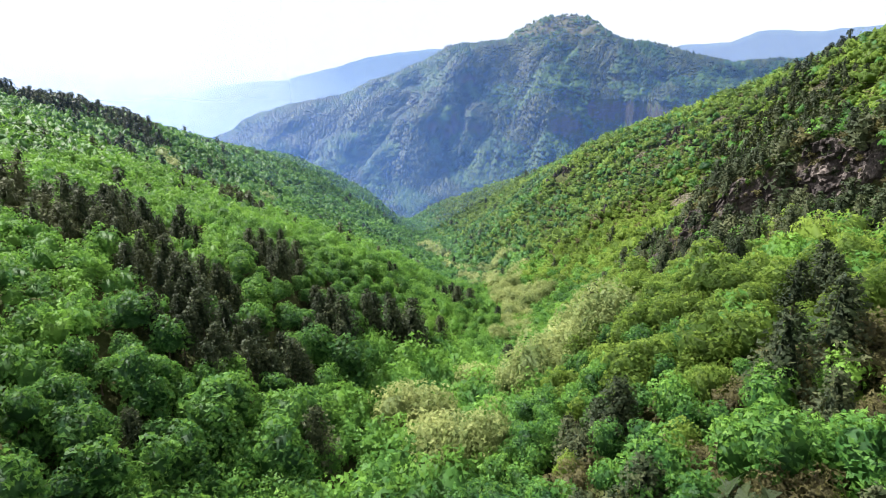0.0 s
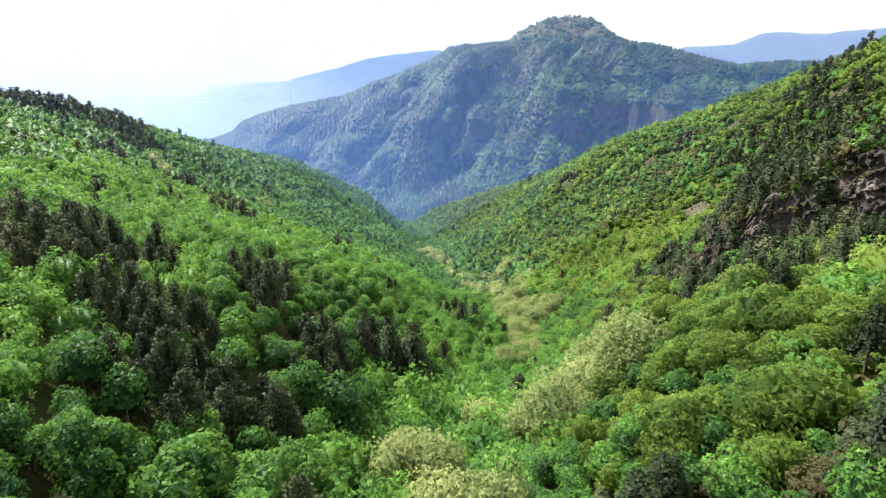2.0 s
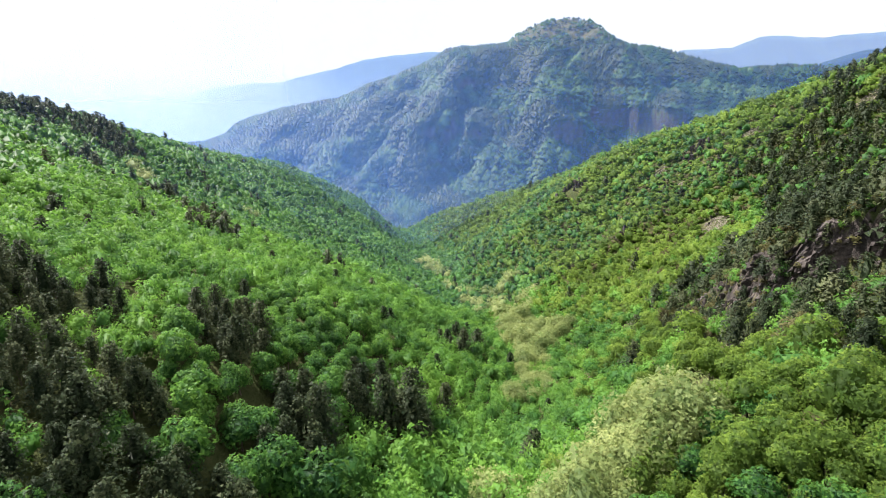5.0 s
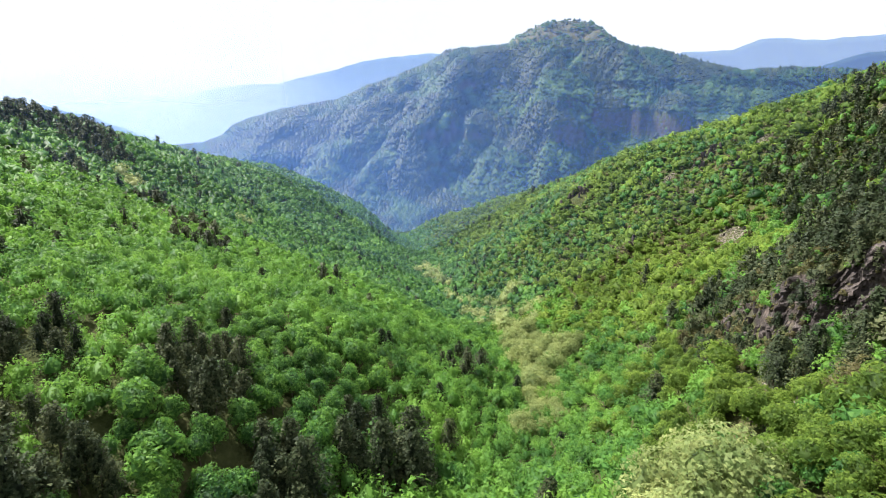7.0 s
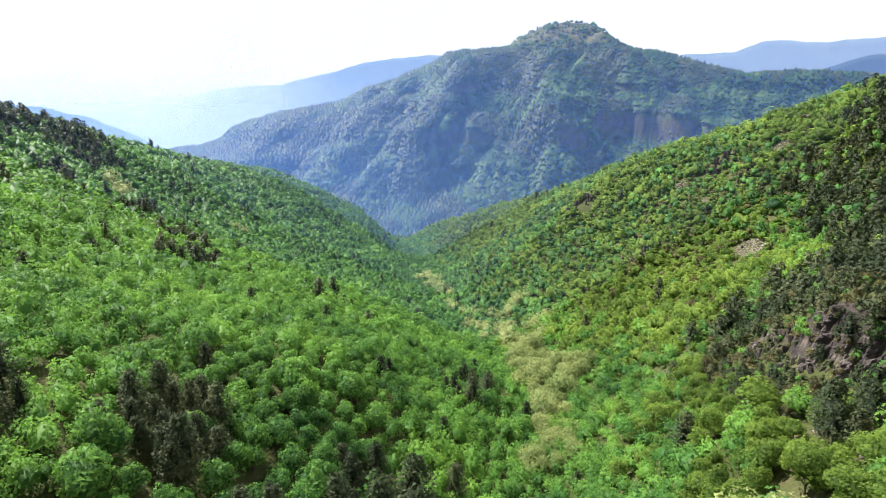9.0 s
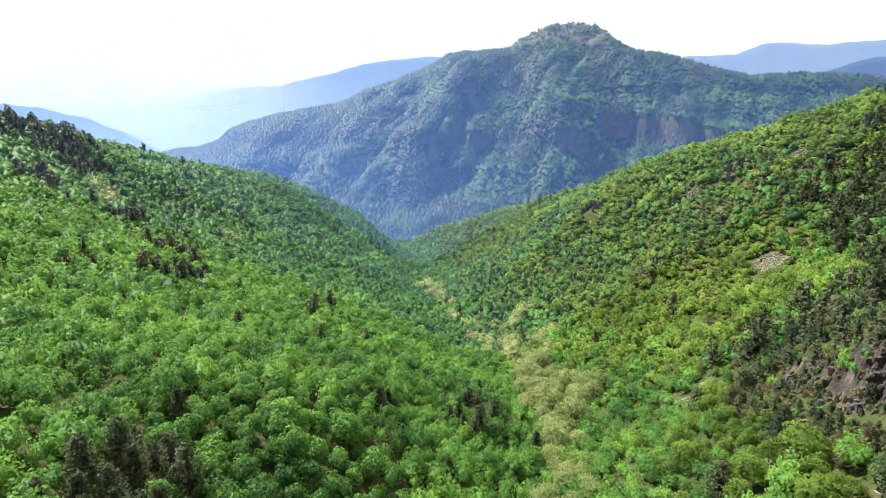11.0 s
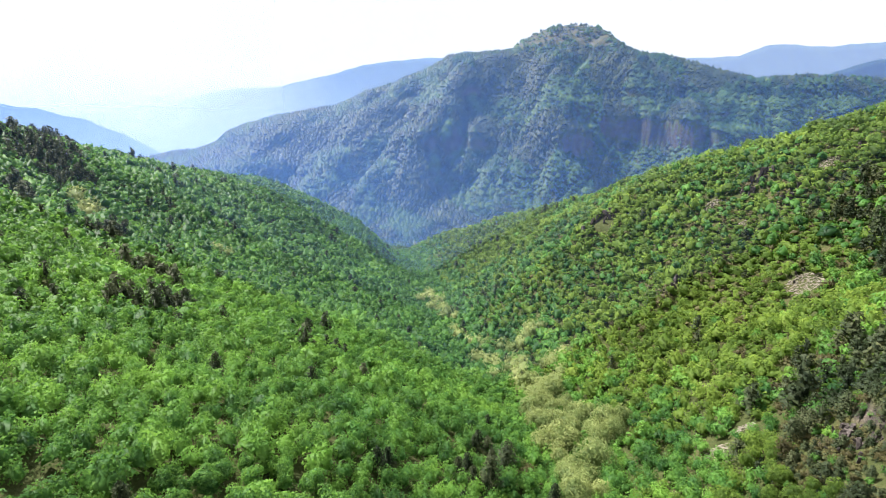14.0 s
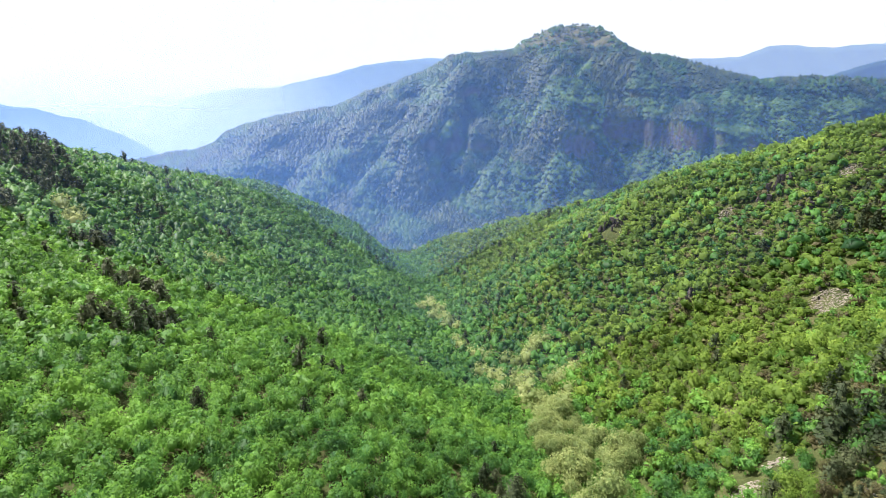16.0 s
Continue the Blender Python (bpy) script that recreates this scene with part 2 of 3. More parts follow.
def mountain(x, y):
    """The table mountain across the main river: a crest, a stepped face with spurs and gullies, and its back."""
    zc = np.interp(x, CREST_X, CREST_Z)
    yc = np.interp(x, CREST_X, CREST_Y)
    foot = 1265 + 60 * fractal(x, 0 * y, 300, 2)
    s = (yc - y) / (yc - foot)
    mask = np.clip(s * 3.5, 0, 1) * np.clip((1.1 - s) * 3, 0, 1)
    lean = x - 0.5 * (y - 1700)
    spur = ridged(lean, 0.33 * y + 0.1 * x, 230, 3) - 0.35
    rib = ridged(lean * 1.1 + 400, 0.4 * y, 85, 3) - 0.35
    bold = 0.0
    for x0, x1, half, out in SPURS:
        across = np.abs(x + 26 * fractal(x * 0 + x0, y, 110, 3) - x0 - (x1 - x0) * np.clip((s - 0.1) / 0.8, -0.1, 1.1)) / half
        bold = bold + 0.55 * out * smooth(1.15 - across)
    s = s - mask * (0.05 * spur + 0.04 * rib + bold - 0.03)
    front = zc + (-66 - zc) * np.interp(np.clip(s, 0, 1), FALL_S, FALL_Z)
    back = zc - 0.45 * np.maximum(y - yc, 0)
    z = np.where(s > 0, front, back)
    scar = np.interp(x, (60, 150, 400, 430, 660, 760), (150, 148, 142, 190, 182, 160))
    tall_scar = 10 + 17 * smooth((x - 60) / 70) * (1 - smooth((x - 660) / 70))
    for level, tall_, edge in ((scar, tall_scar, 0.35), (62, 9, 0.05), (300, 11, 0.1), (235, 9, -0.1)):      # bands of cliff
        ledge = level + 16 * fractal(x + level, y * 0.3, 120, 2)
        z = z + tall_ * np.tanh((z - ledge) / 7) * np.exp(-(((z - ledge) / 45) ** 2)) * smooth(fractal(x + 3 * level, y, 160, 2) * 4 + 0.5 + edge)
    return np.maximum(z, -66) + 12 * fractal(x, y, 50, 3) * np.clip((z + 66) / 60, 0, 1) * np.clip(np.abs(s) * 8, 0.15, 1)


def land(x, y):
    """Height of the ground."""
    x, y = np.broadcast_arrays(np.asarray(x, float), np.asarray(y, float))
    return np.where(y < 1150, valley(x, y), np.maximum(mountain(x, y), -66 - 0 * x))


def slope_normal(x, y, reach):
    """Upright of the slope, taken over a reach of metres."""
    n = np.stack([(land(x - reach, y) - land(x + reach, y)) / (2 * reach), (land(x, y - reach) - land(x, y + reach)) / (2 * reach), np.ones_like(x)], -1)
    return n / np.linalg.norm(n, axis=1)[:, None]


def steps(a, b, near, reach, grow):
    """Grid lines from a to b, near apart up to reach, then growing."""
    out, v, h = [0.0], 0.0, near
    while v < max(abs(a), abs(b)):
        h = near if v < reach else h * grow
        v += h
        out.append(v)
    out = np.array(out)
    return np.concatenate([-out[:0:-1], out]).clip(a, b)


def mesh_object(name, verts, faces, material, parent=None, smooth=False, tint=None, loose=None, normals=None):
    """One mesh from arrays; faces all of one size."""
    me = bpy.data.meshes.new(name)
    verts, faces = np.asarray(verts, np.float32), np.asarray(faces, np.int32)
    n = faces.shape[1]
    me.vertices.add(len(verts))
    me.vertices.foreach_set("co", verts.ravel())
    me.loops.add(faces.size)
    me.loops.foreach_set("vertex_index", faces.ravel())
    me.polygons.add(len(faces))
    me.polygons.foreach_set("loop_start", np.arange(0, faces.size, n, dtype=np.int32))
    me.polygons.foreach_set("use_smooth", np.full(len(faces), smooth or normals is not None))
    if tint is not None:
        me.attributes.new("tint", "FLOAT", "FACE").data.foreach_set("value", np.asarray(tint, np.float32))
    if loose is not None:
        me.attributes.new("loose", "FLOAT", "FACE").data.foreach_set("value", np.asarray(loose, np.float32))
    me.update(calc_edges=True)
    if normals is not None:
        me.normals_split_custom_set_from_vertices(np.asarray(normals, np.float32))
    me.materials.append(material)
    ob = new(name, me)
    ob.parent = parent
    return ob


def sheet(name, xs, ys, height, material):
    gx, gy = np.meshgrid(xs, ys)
    verts = np.stack([gx, gy, height(gx, gy)], -1).reshape(-1, 3)
    n, m = len(xs), len(ys)
    i = (np.arange(m - 1)[:, None] * n + np.arange(n - 1)).ravel()
    return mesh_object(name, verts, np.stack([i, i + 1, i + n + 1, i + n], 1), material, smooth=True)


gx = np.unique(np.concatenate([steps(-4800, 4800, 9.0, 700, 1.12), np.arange(96.5, 195, 2.5)]))
gy = np.unique(np.concatenate([np.arange(-260, 2200, 11.0), np.arange(101.5, 258, 2.5), -260 - np.geomspace(8, 2500, 24), 2200 + np.geomspace(8, 2700, 24)]))
tagged(sheet("ground", gx, gy, land, GROUND), "dark forest floor of steep valley slopes with leaf litter", "ground", kind="structure")


# ---------------------------------------------------------------- far ranges, distance haze put in as a glow
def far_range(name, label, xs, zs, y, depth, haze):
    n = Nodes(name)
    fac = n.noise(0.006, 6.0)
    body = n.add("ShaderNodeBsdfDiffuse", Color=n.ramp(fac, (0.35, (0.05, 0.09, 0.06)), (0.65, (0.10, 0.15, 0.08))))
    # the hills themselves emit pale blue, in place of haze before them
    haze_glow = n.add("ShaderNodeEmission", Color=(*haze[:3], 1), Strength=haze[3])
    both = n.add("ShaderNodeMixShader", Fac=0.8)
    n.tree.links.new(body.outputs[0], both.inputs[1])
    n.tree.links.new(haze_glow.outputs[0], both.inputs[2])
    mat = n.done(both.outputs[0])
    xs, zs = np.array(xs, float), np.array(zs, float)
    gx = np.linspace(xs[0], xs[-1], 160)
    gy = np.linspace(y - depth, y + depth, 41)

    def height(x, yy):
        crest = np.interp(x, xs, zs) + 30 * fractal(x, 0 * x, 120, 4)
        s = np.abs(yy - y) / depth
        return crest - (crest + 120) * (s + 0.25 * s * (1 - s) * fractal(x + yy, yy, 300, 4) * 4)
    return tagged(sheet(name, gx, gy, height, mat), label, "backdrop", kind="structure")


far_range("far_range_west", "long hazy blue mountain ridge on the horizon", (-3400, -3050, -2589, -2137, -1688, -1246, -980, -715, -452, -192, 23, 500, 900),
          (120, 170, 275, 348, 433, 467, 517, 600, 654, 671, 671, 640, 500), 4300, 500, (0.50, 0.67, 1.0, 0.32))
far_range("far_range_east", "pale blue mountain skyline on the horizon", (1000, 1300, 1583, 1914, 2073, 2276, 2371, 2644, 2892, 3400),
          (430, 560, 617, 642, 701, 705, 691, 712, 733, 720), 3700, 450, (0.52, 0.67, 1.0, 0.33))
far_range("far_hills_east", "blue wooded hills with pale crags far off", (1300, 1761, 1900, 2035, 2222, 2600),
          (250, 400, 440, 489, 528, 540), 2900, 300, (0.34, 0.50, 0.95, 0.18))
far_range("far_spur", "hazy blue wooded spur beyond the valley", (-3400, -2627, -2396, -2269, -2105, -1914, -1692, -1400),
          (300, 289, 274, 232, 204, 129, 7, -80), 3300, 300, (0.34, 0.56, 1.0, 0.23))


def haze_sheet(y, bend, east, west, low, high, tone=(0.28, 0.48, 1.0, 1), edges=(300.0, -900.0)):
    """A see-through blue sheet, added to stand in for haze across the valley: how dense in the east, in the west, low
    down and high up.
    """
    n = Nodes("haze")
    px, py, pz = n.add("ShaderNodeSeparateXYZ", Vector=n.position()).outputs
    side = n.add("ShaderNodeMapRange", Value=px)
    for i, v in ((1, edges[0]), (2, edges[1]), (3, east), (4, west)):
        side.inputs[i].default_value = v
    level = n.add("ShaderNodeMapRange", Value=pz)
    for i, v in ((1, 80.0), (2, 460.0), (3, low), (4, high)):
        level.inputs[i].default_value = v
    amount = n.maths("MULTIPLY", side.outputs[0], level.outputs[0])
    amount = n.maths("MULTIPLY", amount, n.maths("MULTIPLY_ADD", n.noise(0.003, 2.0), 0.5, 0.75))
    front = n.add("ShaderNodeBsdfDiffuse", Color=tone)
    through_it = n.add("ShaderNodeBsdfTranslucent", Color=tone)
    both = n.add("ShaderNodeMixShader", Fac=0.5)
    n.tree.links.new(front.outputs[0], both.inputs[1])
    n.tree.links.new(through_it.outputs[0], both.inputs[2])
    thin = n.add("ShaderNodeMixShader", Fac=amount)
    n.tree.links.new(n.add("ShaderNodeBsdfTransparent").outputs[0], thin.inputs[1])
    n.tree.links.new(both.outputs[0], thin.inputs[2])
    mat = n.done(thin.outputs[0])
    wide = y * 1.5
    gx, gz = np.meshgrid(np.linspace(-1, 1, 41) * wide, np.linspace(-160, 1000, 5))
    verts = np.stack([gx, y - bend * (gx / wide) ** 2, gz], -1).reshape(-1, 3)
    i = (np.arange(4)[:, None] * 41 + np.arange(40)).ravel()
    ob = mesh_object("haze", verts, np.stack([i, i + 1, i + 42, i + 41], 1), mat, smooth=True)
    return tagged(ob, "see-through blue sheet added in place of haze across the valley", "haze", kind="structure")


haze_sheet(1215, 60, 0.14, 0.40, 1.0, 0.65, (0.14, 0.35, 1.0, 1))
haze_sheet(2750, 100, 0.04, 0.6, 1.0, 0.0, (0.6, 0.76, 1.0, 1))
haze_sheet(3700, 100, 0.0, 1.0, 1.0, 0.9, (0.86, 0.92, 1.0, 1), (-700.0, -2000.0))
haze_sheet(820, 80, 0.045, 0.15, 1.0, 0.6)
haze_sheet(600, 50, 0.012, 0.045, 1.0, 0.6)
haze_sheet(430, 40, 0.010, 0.035, 1.0, 0.6)


# ---------------------------------------------------------------- trees
SHAPES = {  # lobes, half width, lowest lobe, height of the lobes, all for a tree one metre high
    "broadleaf_tree": (15, 0.345, 0.34, 0.46), "young_oak": (13, 0.36, 0.34, 0.44), "pale_willow": (20, 0.44, 0.30, 0.48), "budding_tree": (12, 0.34, 0.34, 0.44)}


@functools.lru_cache(None)
def ball(level):
    """Unit icosphere without its underside: points and triangles."""
    bm = bmesh.new()
    bmesh.ops.create_icosphere(bm, subdivisions=level, radius=1.0)
    bm.verts.ensure_lookup_table()
    v = np.array([p.co[:] for p in bm.verts])
    f = np.array([[p.index for p in t.verts] for t in bm.faces])
    bm.free()
    f = f[v[f][:, :, 2].mean(1) > -0.45]
    used = np.unique(f)
    return v[used], np.searchsorted(used, f)


def lobes_of(kind, rng):
    """Boughs of a broadleaf crown: centres and sizes."""
    count, wide, base, deep = SHAPES[kind]
    a = np.arange(count) * 2.4 + rng.random(count) * 0.8
    h = (np.arange(count) + 0.5) / count
    r = wide * np.sqrt(np.clip(1 - (h * 1.1 - 0.2) ** 2, 0.02, 1)) * (0.45 + 0.35 * rng.random(count))
    centre = np.stack([r * np.cos(a), r * np.sin(a), base + deep * h + 0.045 * rng.normal(0, 1, count)], 1)
    return centre, wide * (0.34 + 0.22 * rng.random(count)) * (1.1 - 0.3 * h)


def mass_of(kind, level, rng, lobes, airy):
    """The shaded inner mass of a crown: points and triangles, lobed and uneven."""
    d, f = ball(level)
    if kind == "pine_tree":
        h = np.clip(d[:, 2] * 0.5 + 0.5, 0, 1)
        r = 0.12 * (1.05 - h) ** 0.8 * (0.75 + 0.5 * rng.random(len(d)))
        flat = d[:, :2] / np.maximum(np.linalg.norm(d[:, :2], axis=1), 0.05)[:, None]
        return np.column_stack([flat * r[:, None] * (h < 0.97)[:, None], 0.2 + 0.75 * h]), f
    centre, size = lobes
    middle = np.array((0, 0, SHAPES[kind][2] + SHAPES[kind][3] * 0.4))
    c = centre - middle
    b = d @ c.T
    inside = b * b - (c * c).sum(1) + size**2
    far = np.where(inside > 0, b + np.sqrt(np.maximum(inside, 0)), 0).max(1)
    far = np.maximum(far, SHAPES[kind][1] * 0.45) * (1 + rng.normal(0, 0.07 if level > 1 else 0.19, len(d)))
    return middle + d * far[:, None] * (0.55 if kind == "budding_tree" else 0.60 if kind == "pale_willow" and level > 1 else 0.74 if level > 1 else 0.70 if airy > 0.5 else 0.82), f


def sprays_of(kind, count, leaf, rng, lobes):
    """Loose leaf sprays at the outside of a crown: points and triangles."""
    if kind == "pine_tree":
        tier = rng.integers(0, 12, count)
        h = (tier + 0.3 * rng.random(count)) / 12
        boughs = 5 + (tier % 3)
        bough = np.floor(rng.random(count) * boughs)
        a = bough / boughs * 6.283 + tier * 1.9 + rng.normal(0, 0.22, count)
        out = (0.45 + 0.6 * rng.random(count)) * (0.75 + 0.5 * ((bough * 0.37 + tier * 0.61) % 1.0))
        r = 0.31 * (1.03 - h) ** 0.60 * out
        centre = np.stack([r * np.cos(a), r * np.sin(a), 0.22 + 0.78 * h + 0.10 * r + 0.02 * rng.normal(0, 1, count)], 1)
        out_of = np.stack([0.55 * np.cos(a), 0.55 * np.sin(a), np.full(count, 0.8)], 1)
        normal = out_of * (0.8, 0.8, 1.0) + rng.normal(0, 0.5, (count, 3))
    else:
        lc, size = lobes
        pick = rng.choice(len(size), count, p=size**2 / (size**2).sum())
        v = rng.normal(0, 1, (count, 3))
        v[:, 2] = np.abs(v[:, 2]) - 0.25
        v /= np.linalg.norm(v, axis=1)[:, None]
        centre = lc[pick] + v * (size[pick] * (0.86 + 0.24 * rng.random(count)))[:, None]
        out_of = v * 0.6 + (centre - (0, 0, SHAPES[kind][2] + 0.1)) * 1.6
        normal = v + rng.normal(0, 0.55, (count, 3)) + (0, 0, 0.2)
    normal /= np.linalg.norm(normal, axis=1)[:, None]
    side = np.cross(normal, rng.normal(0, 1, (count, 3)))
    side /= np.linalg.norm(side, axis=1)[:, None]
    up = np.cross(normal, side)
    s = leaf * (0.5 + 0.9 * rng.random(count))[:, None]
    puff = out_of / np.linalg.norm(out_of, axis=1)[:, None] * 0.6 + normal * 0.75
    puff /= np.linalg.norm(puff, axis=1)[:, None]
    puff = np.repeat(puff, 3, axis=0)
    p = [centre - side * s * 1.1, centre + side * s * 0.9 - up * s * 0.9, centre + up * s * 1.2 + side * s * 0.2]
    return np.stack(p, 1).reshape(-1, 3), np.arange(count * 3).reshape(-1, 3), puff


def crown_of(kind, level, count, leaf, rng, airy=1.0):
    """A whole crown: points, triangles, a tint and a looseness for each triangle."""
    lobes = None if kind == "pine_tree" else lobes_of(kind, rng)
    v, f = mass_of(kind, level, rng, lobes, airy)
    bush = airy < 0.5 and kind in ("young_oak", "pale_willow")
    # shade inside the crown put into the tint: the inner mass is darker
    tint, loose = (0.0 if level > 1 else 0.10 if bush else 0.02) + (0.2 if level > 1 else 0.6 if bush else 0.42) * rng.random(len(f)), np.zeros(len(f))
    nv = v - (0, 0, 0.4)
    nv /= np.linalg.norm(nv, axis=1)[:, None]
    nv += rng.normal(0, 0.34, nv.shape)
    nv /= np.linalg.norm(nv, axis=1)[:, None]
    v2, f2, n2 = sprays_of(kind, count, leaf, rng, lobes)
    f = np.concatenate([f, f2 + len(v)])
    v = np.concatenate([v, v2])
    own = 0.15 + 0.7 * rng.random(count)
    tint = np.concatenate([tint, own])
    return v, f, tint, np.concatenate([loose, np.full(len(f2), airy)]), np.concatenate([nv, n2])


def tapered(points, radii, sides=6):
    """A tapered limb through points: verts and quads."""
    points = np.asarray(points, float)
    ring = np.arange(sides) * 2 * np.pi / sides
    verts, faces = [], []
    for k, (p, r) in enumerate(zip(points, radii)):
        d = points[min(k + 1, len(points) - 1)] - points[max(k - 1, 0)]
        d = d / np.linalg.norm(d)
        e = np.cross(d, (0.3, 1, 0.2))
        e /= np.linalg.norm(e)
        verts.append(p + r * (np.cos(ring)[:, None] * e + np.sin(ring)[:, None] * np.cross(d, e)))
        if k:
            a = (k - 1) * sides + np.arange(sides)
            b = (k - 1) * sides + (np.arange(sides) + 1) % sides
            faces.append(np.stack([a, b, b + sides, a + sides], 1))
    return np.concatenate(verts), np.concatenate(faces)


def trunk_mesh(kind, rng):
    """Trunk with limbs, for a tree one metre high."""
    top = 0.96 if kind == "pine_tree" else 0.72
    wob = lambda: rng.normal(0, 0.012, 2)
    pts = [(0, 0, -0.06), (0, 0, 0.02), (*wob(), 0.2), (*wob(), 0.45), (*wob(), top)]
    verts, faces = tapered(pts, (0.026, 0.022, 0.017, 0.012, 0.003), 5)
    allv, allf, base = [verts], [faces], len(verts)
    for k in range(4):
        a, z0 = k * 2.4 + rng.random(), 0.26 + 0.09 * k
        r = 0.22 if kind != "pine_tree" else 0.2 * (1 - z0)
        tip = (r * math.cos(a), r * math.sin(a), z0 + (0.22 if kind != "pine_tree" else 0.02))
        mid = (tip[0] * 0.5, tip[1] * 0.5, z0 + (0.14 if kind != "pine_tree" else 0.03))
        v, f = tapered([(0, 0, z0), mid, tip], (0.010, 0.007, 0.002), 3)
        allv.append(v)
        allf.append(f + base)
        base += len(v)
    return np.concatenate(allv), np.concatenate(allf)


def zone_field(x, y, spots):
    """1 inside soft round patches (x, y, radius), 0 outside, with ragged edges."""
    out = np.zeros_like(x)
    rag = fractal(x + 900, y, 30, 3) * 0.9
    for px, py, pr in spots:
        out = np.maximum(out, 1.0 - np.hypot(x - px, y - py) / pr + rag)
    return out


PINES = ((-78, 83, 17), (-60, 65, 16), (-50, 71, 16), (-39, 113, 18), (-20, 148, 17), (-66, 133, 14), (-114, 103, 24), (-130, 103, 15), (255, 355, 40), (262, 300, 30), (93, 51, 8),
         (39, 35, 11), (137, 173, 14), (-95, 117, 13), (-62, 127, 17), (-66, 89, 12), (-27, 137, 12), (4, 255, 12), (-233, 425, 20), (-133, 303, 14), (171, 263, 18),
         (-146, 296, 18), (-139, 318, 16), (-65, 345, 10), (15, 281, 9), (-169, 363, 20), (-352, 539, 40), (-193, 369, 17), (-420, 540, 60), (-400, 600, 40), (350, 440, 30),
         (-388, 515, 34))
RIDGE_PINES = ((-356, 511, 32), (-320, 507, 26), (-425, 503, 40), (-312, 440, 20), (302, 395, 32), (318, 383, 30), (275, 354, 30), (240, 336, 24), (306, 420, 26), (155, 190, 26), (168, 215, 26), (142, 160, 16),
               (182, 245, 24), (205, 285, 24), (138, 238, 13), (112, 200, 9), (190, 180, 24), (220, 240, 26), (160, 130, 16))
SHADE = ((132, 164, 24), (150, 154, 26), (226, 228, 45), (145, 104, 20), (124, 148, 14), (132, 134, 16), (116, 179, 9), (120, 165, 10), (180, 200, 40), (258, 404, 30), (289, 380, 36), (252, 352, 34), (281, 342, 34),
         (240, 290, 40), (128, 250, 12), (108, 200, 8), (135, 235, 18), (150, 260, 20), (165, 290, 18), (118, 150, 14), (100, 118, 10), (112, 128, 12), (122, 108, 13), (140, 85, 16), (110, 120, 14), (115, 140, 14), (102, 105, 8), (130, 190, 20), (125, 215, 14), (110, 165, 14), (101, 140, 10), (112, 190, 14), (118, 225, 14), (150, 280, 14), (200, 250, 30))
WILLOWS = ((15, 113, 10), (-6, 79, 9), (10, 60, 11), (36, 96, 11), (50, 107, 11), (61, 113, 15), (67, 321, 20), (41, 217, 12), (4, 607, 18), (57, 343, 18), (51, 251, 12), (46, 201, 10), (83, 325, 12), (42, 439, 18),
           (68, 417, 17), (10, 551, 16), (-25, 659, 15), (58, 315, 20), (58, 369, 16), (47, 437, 16), (31, 487, 17), (63, 491, 15), (73, 433, 13), (-16, 629, 14), (-41, 787, 13), (54, 280, 12))
PALE = ((88, 325, 8), (-188, 501, 9), (-269, 457, 13), (-121, 567, 8), (-285, 470, 9))
BROWN = ((41, 41, 15), (113, 169, 19), (137, 173, 23), (116, 191, 26), (143, 234, 33), (21, 283, 17), (161, 417, 32), (216, 475, 50), (237, 447, 36), (142, 317, 20), (139, 267, 25), (143, 309, 22), (54, 19, 8),
         (200, 390, 40))
CLEARINGS = ((94, 140, 7), (103, 154, 4), (212, 499, 9), (214, 459, 5), (212, 421, 5), (209, 395, 5), (203, 369, 13), (108, 269, 6), (121, 275, 5), (74, 7, 5), (316, 393, 9), (272, 461, 9), (200, 362, 7),
             (144, 560, 14), (240, 491, 10), (154, 429, 9))


def scatter(x0, x1, y0, y1, space, rng):
    """Jittered planting over a rectangle, in rows that run aslant."""
    half = math.hypot(x1 - x0, y1 - y0) / 2
    a, b = np.meshgrid(np.arange(-half, half, space), np.arange(-half, half, space * 0.87))
    a = a + (np.arange(a.shape[0]) % 2)[:, None] * space * 0.5
    a, b = a + rng.uniform(-0.42, 0.42, a.shape) * space, b + rng.uniform(-0.42, 0.42, a.shape) * space
    px, py = (x0 + x1) / 2 + 0.9 * a - 0.436 * b, (y0 + y1) / 2 + 0.436 * a + 0.9 * b
    inside = (px > x0) & (px < x1) & (py > y0) & (py < y1)
    return px[inside], py[inside]


def rot_scale(verts, turn, size, squash, place):
    """Copies of one template at many places: verts (n, 3) to (m, n, 3)."""
    c, s = np.cos(turn)[:, None], np.sin(turn)[:, None]
    x, y, z = verts.T
    return np.stack([(c * x - s * y) * (size * squash)[:, None] + place[:, :1], (s * x + c * y) * (size * squash)[:, None] + place[:, 1:2],
                     z * size[:, None] + place[:, 2:]], -1)


rng = np.random.default_rng(11)
tx, ty = scatter(-620, 460, -50, 1180, 5.7, rng)
u = tx - stream_x(ty)
tz = land(tx, ty)
pine, willow, brown = zone_field(tx, ty, PINES + RIDGE_PINES), zone_field(tx, ty, WILLOWS + PALE), zone_field(tx, ty, BROWN)
belt = np.interp(ty, (200, 250, 300, 340, 380, 420, 450, 500, 550, 610, 660, 790), (46, 51, 60, 68, 62, 62, 48, 32, 12, 2, -22, -40))
belt = 1 - np.abs(tx - belt) / (9 + 10 * np.clip(1 - np.abs(ty - 430) / 120, 0, 1)) + fractal(tx + 900, ty, 30, 3) * 0.9
willow = np.maximum(willow, np.where((ty > 190) & (ty < 720), belt, 0))
many = len(tx)
kind = np.full(many, 0)
right = np.clip((u - 5) / 60, 0, 1)
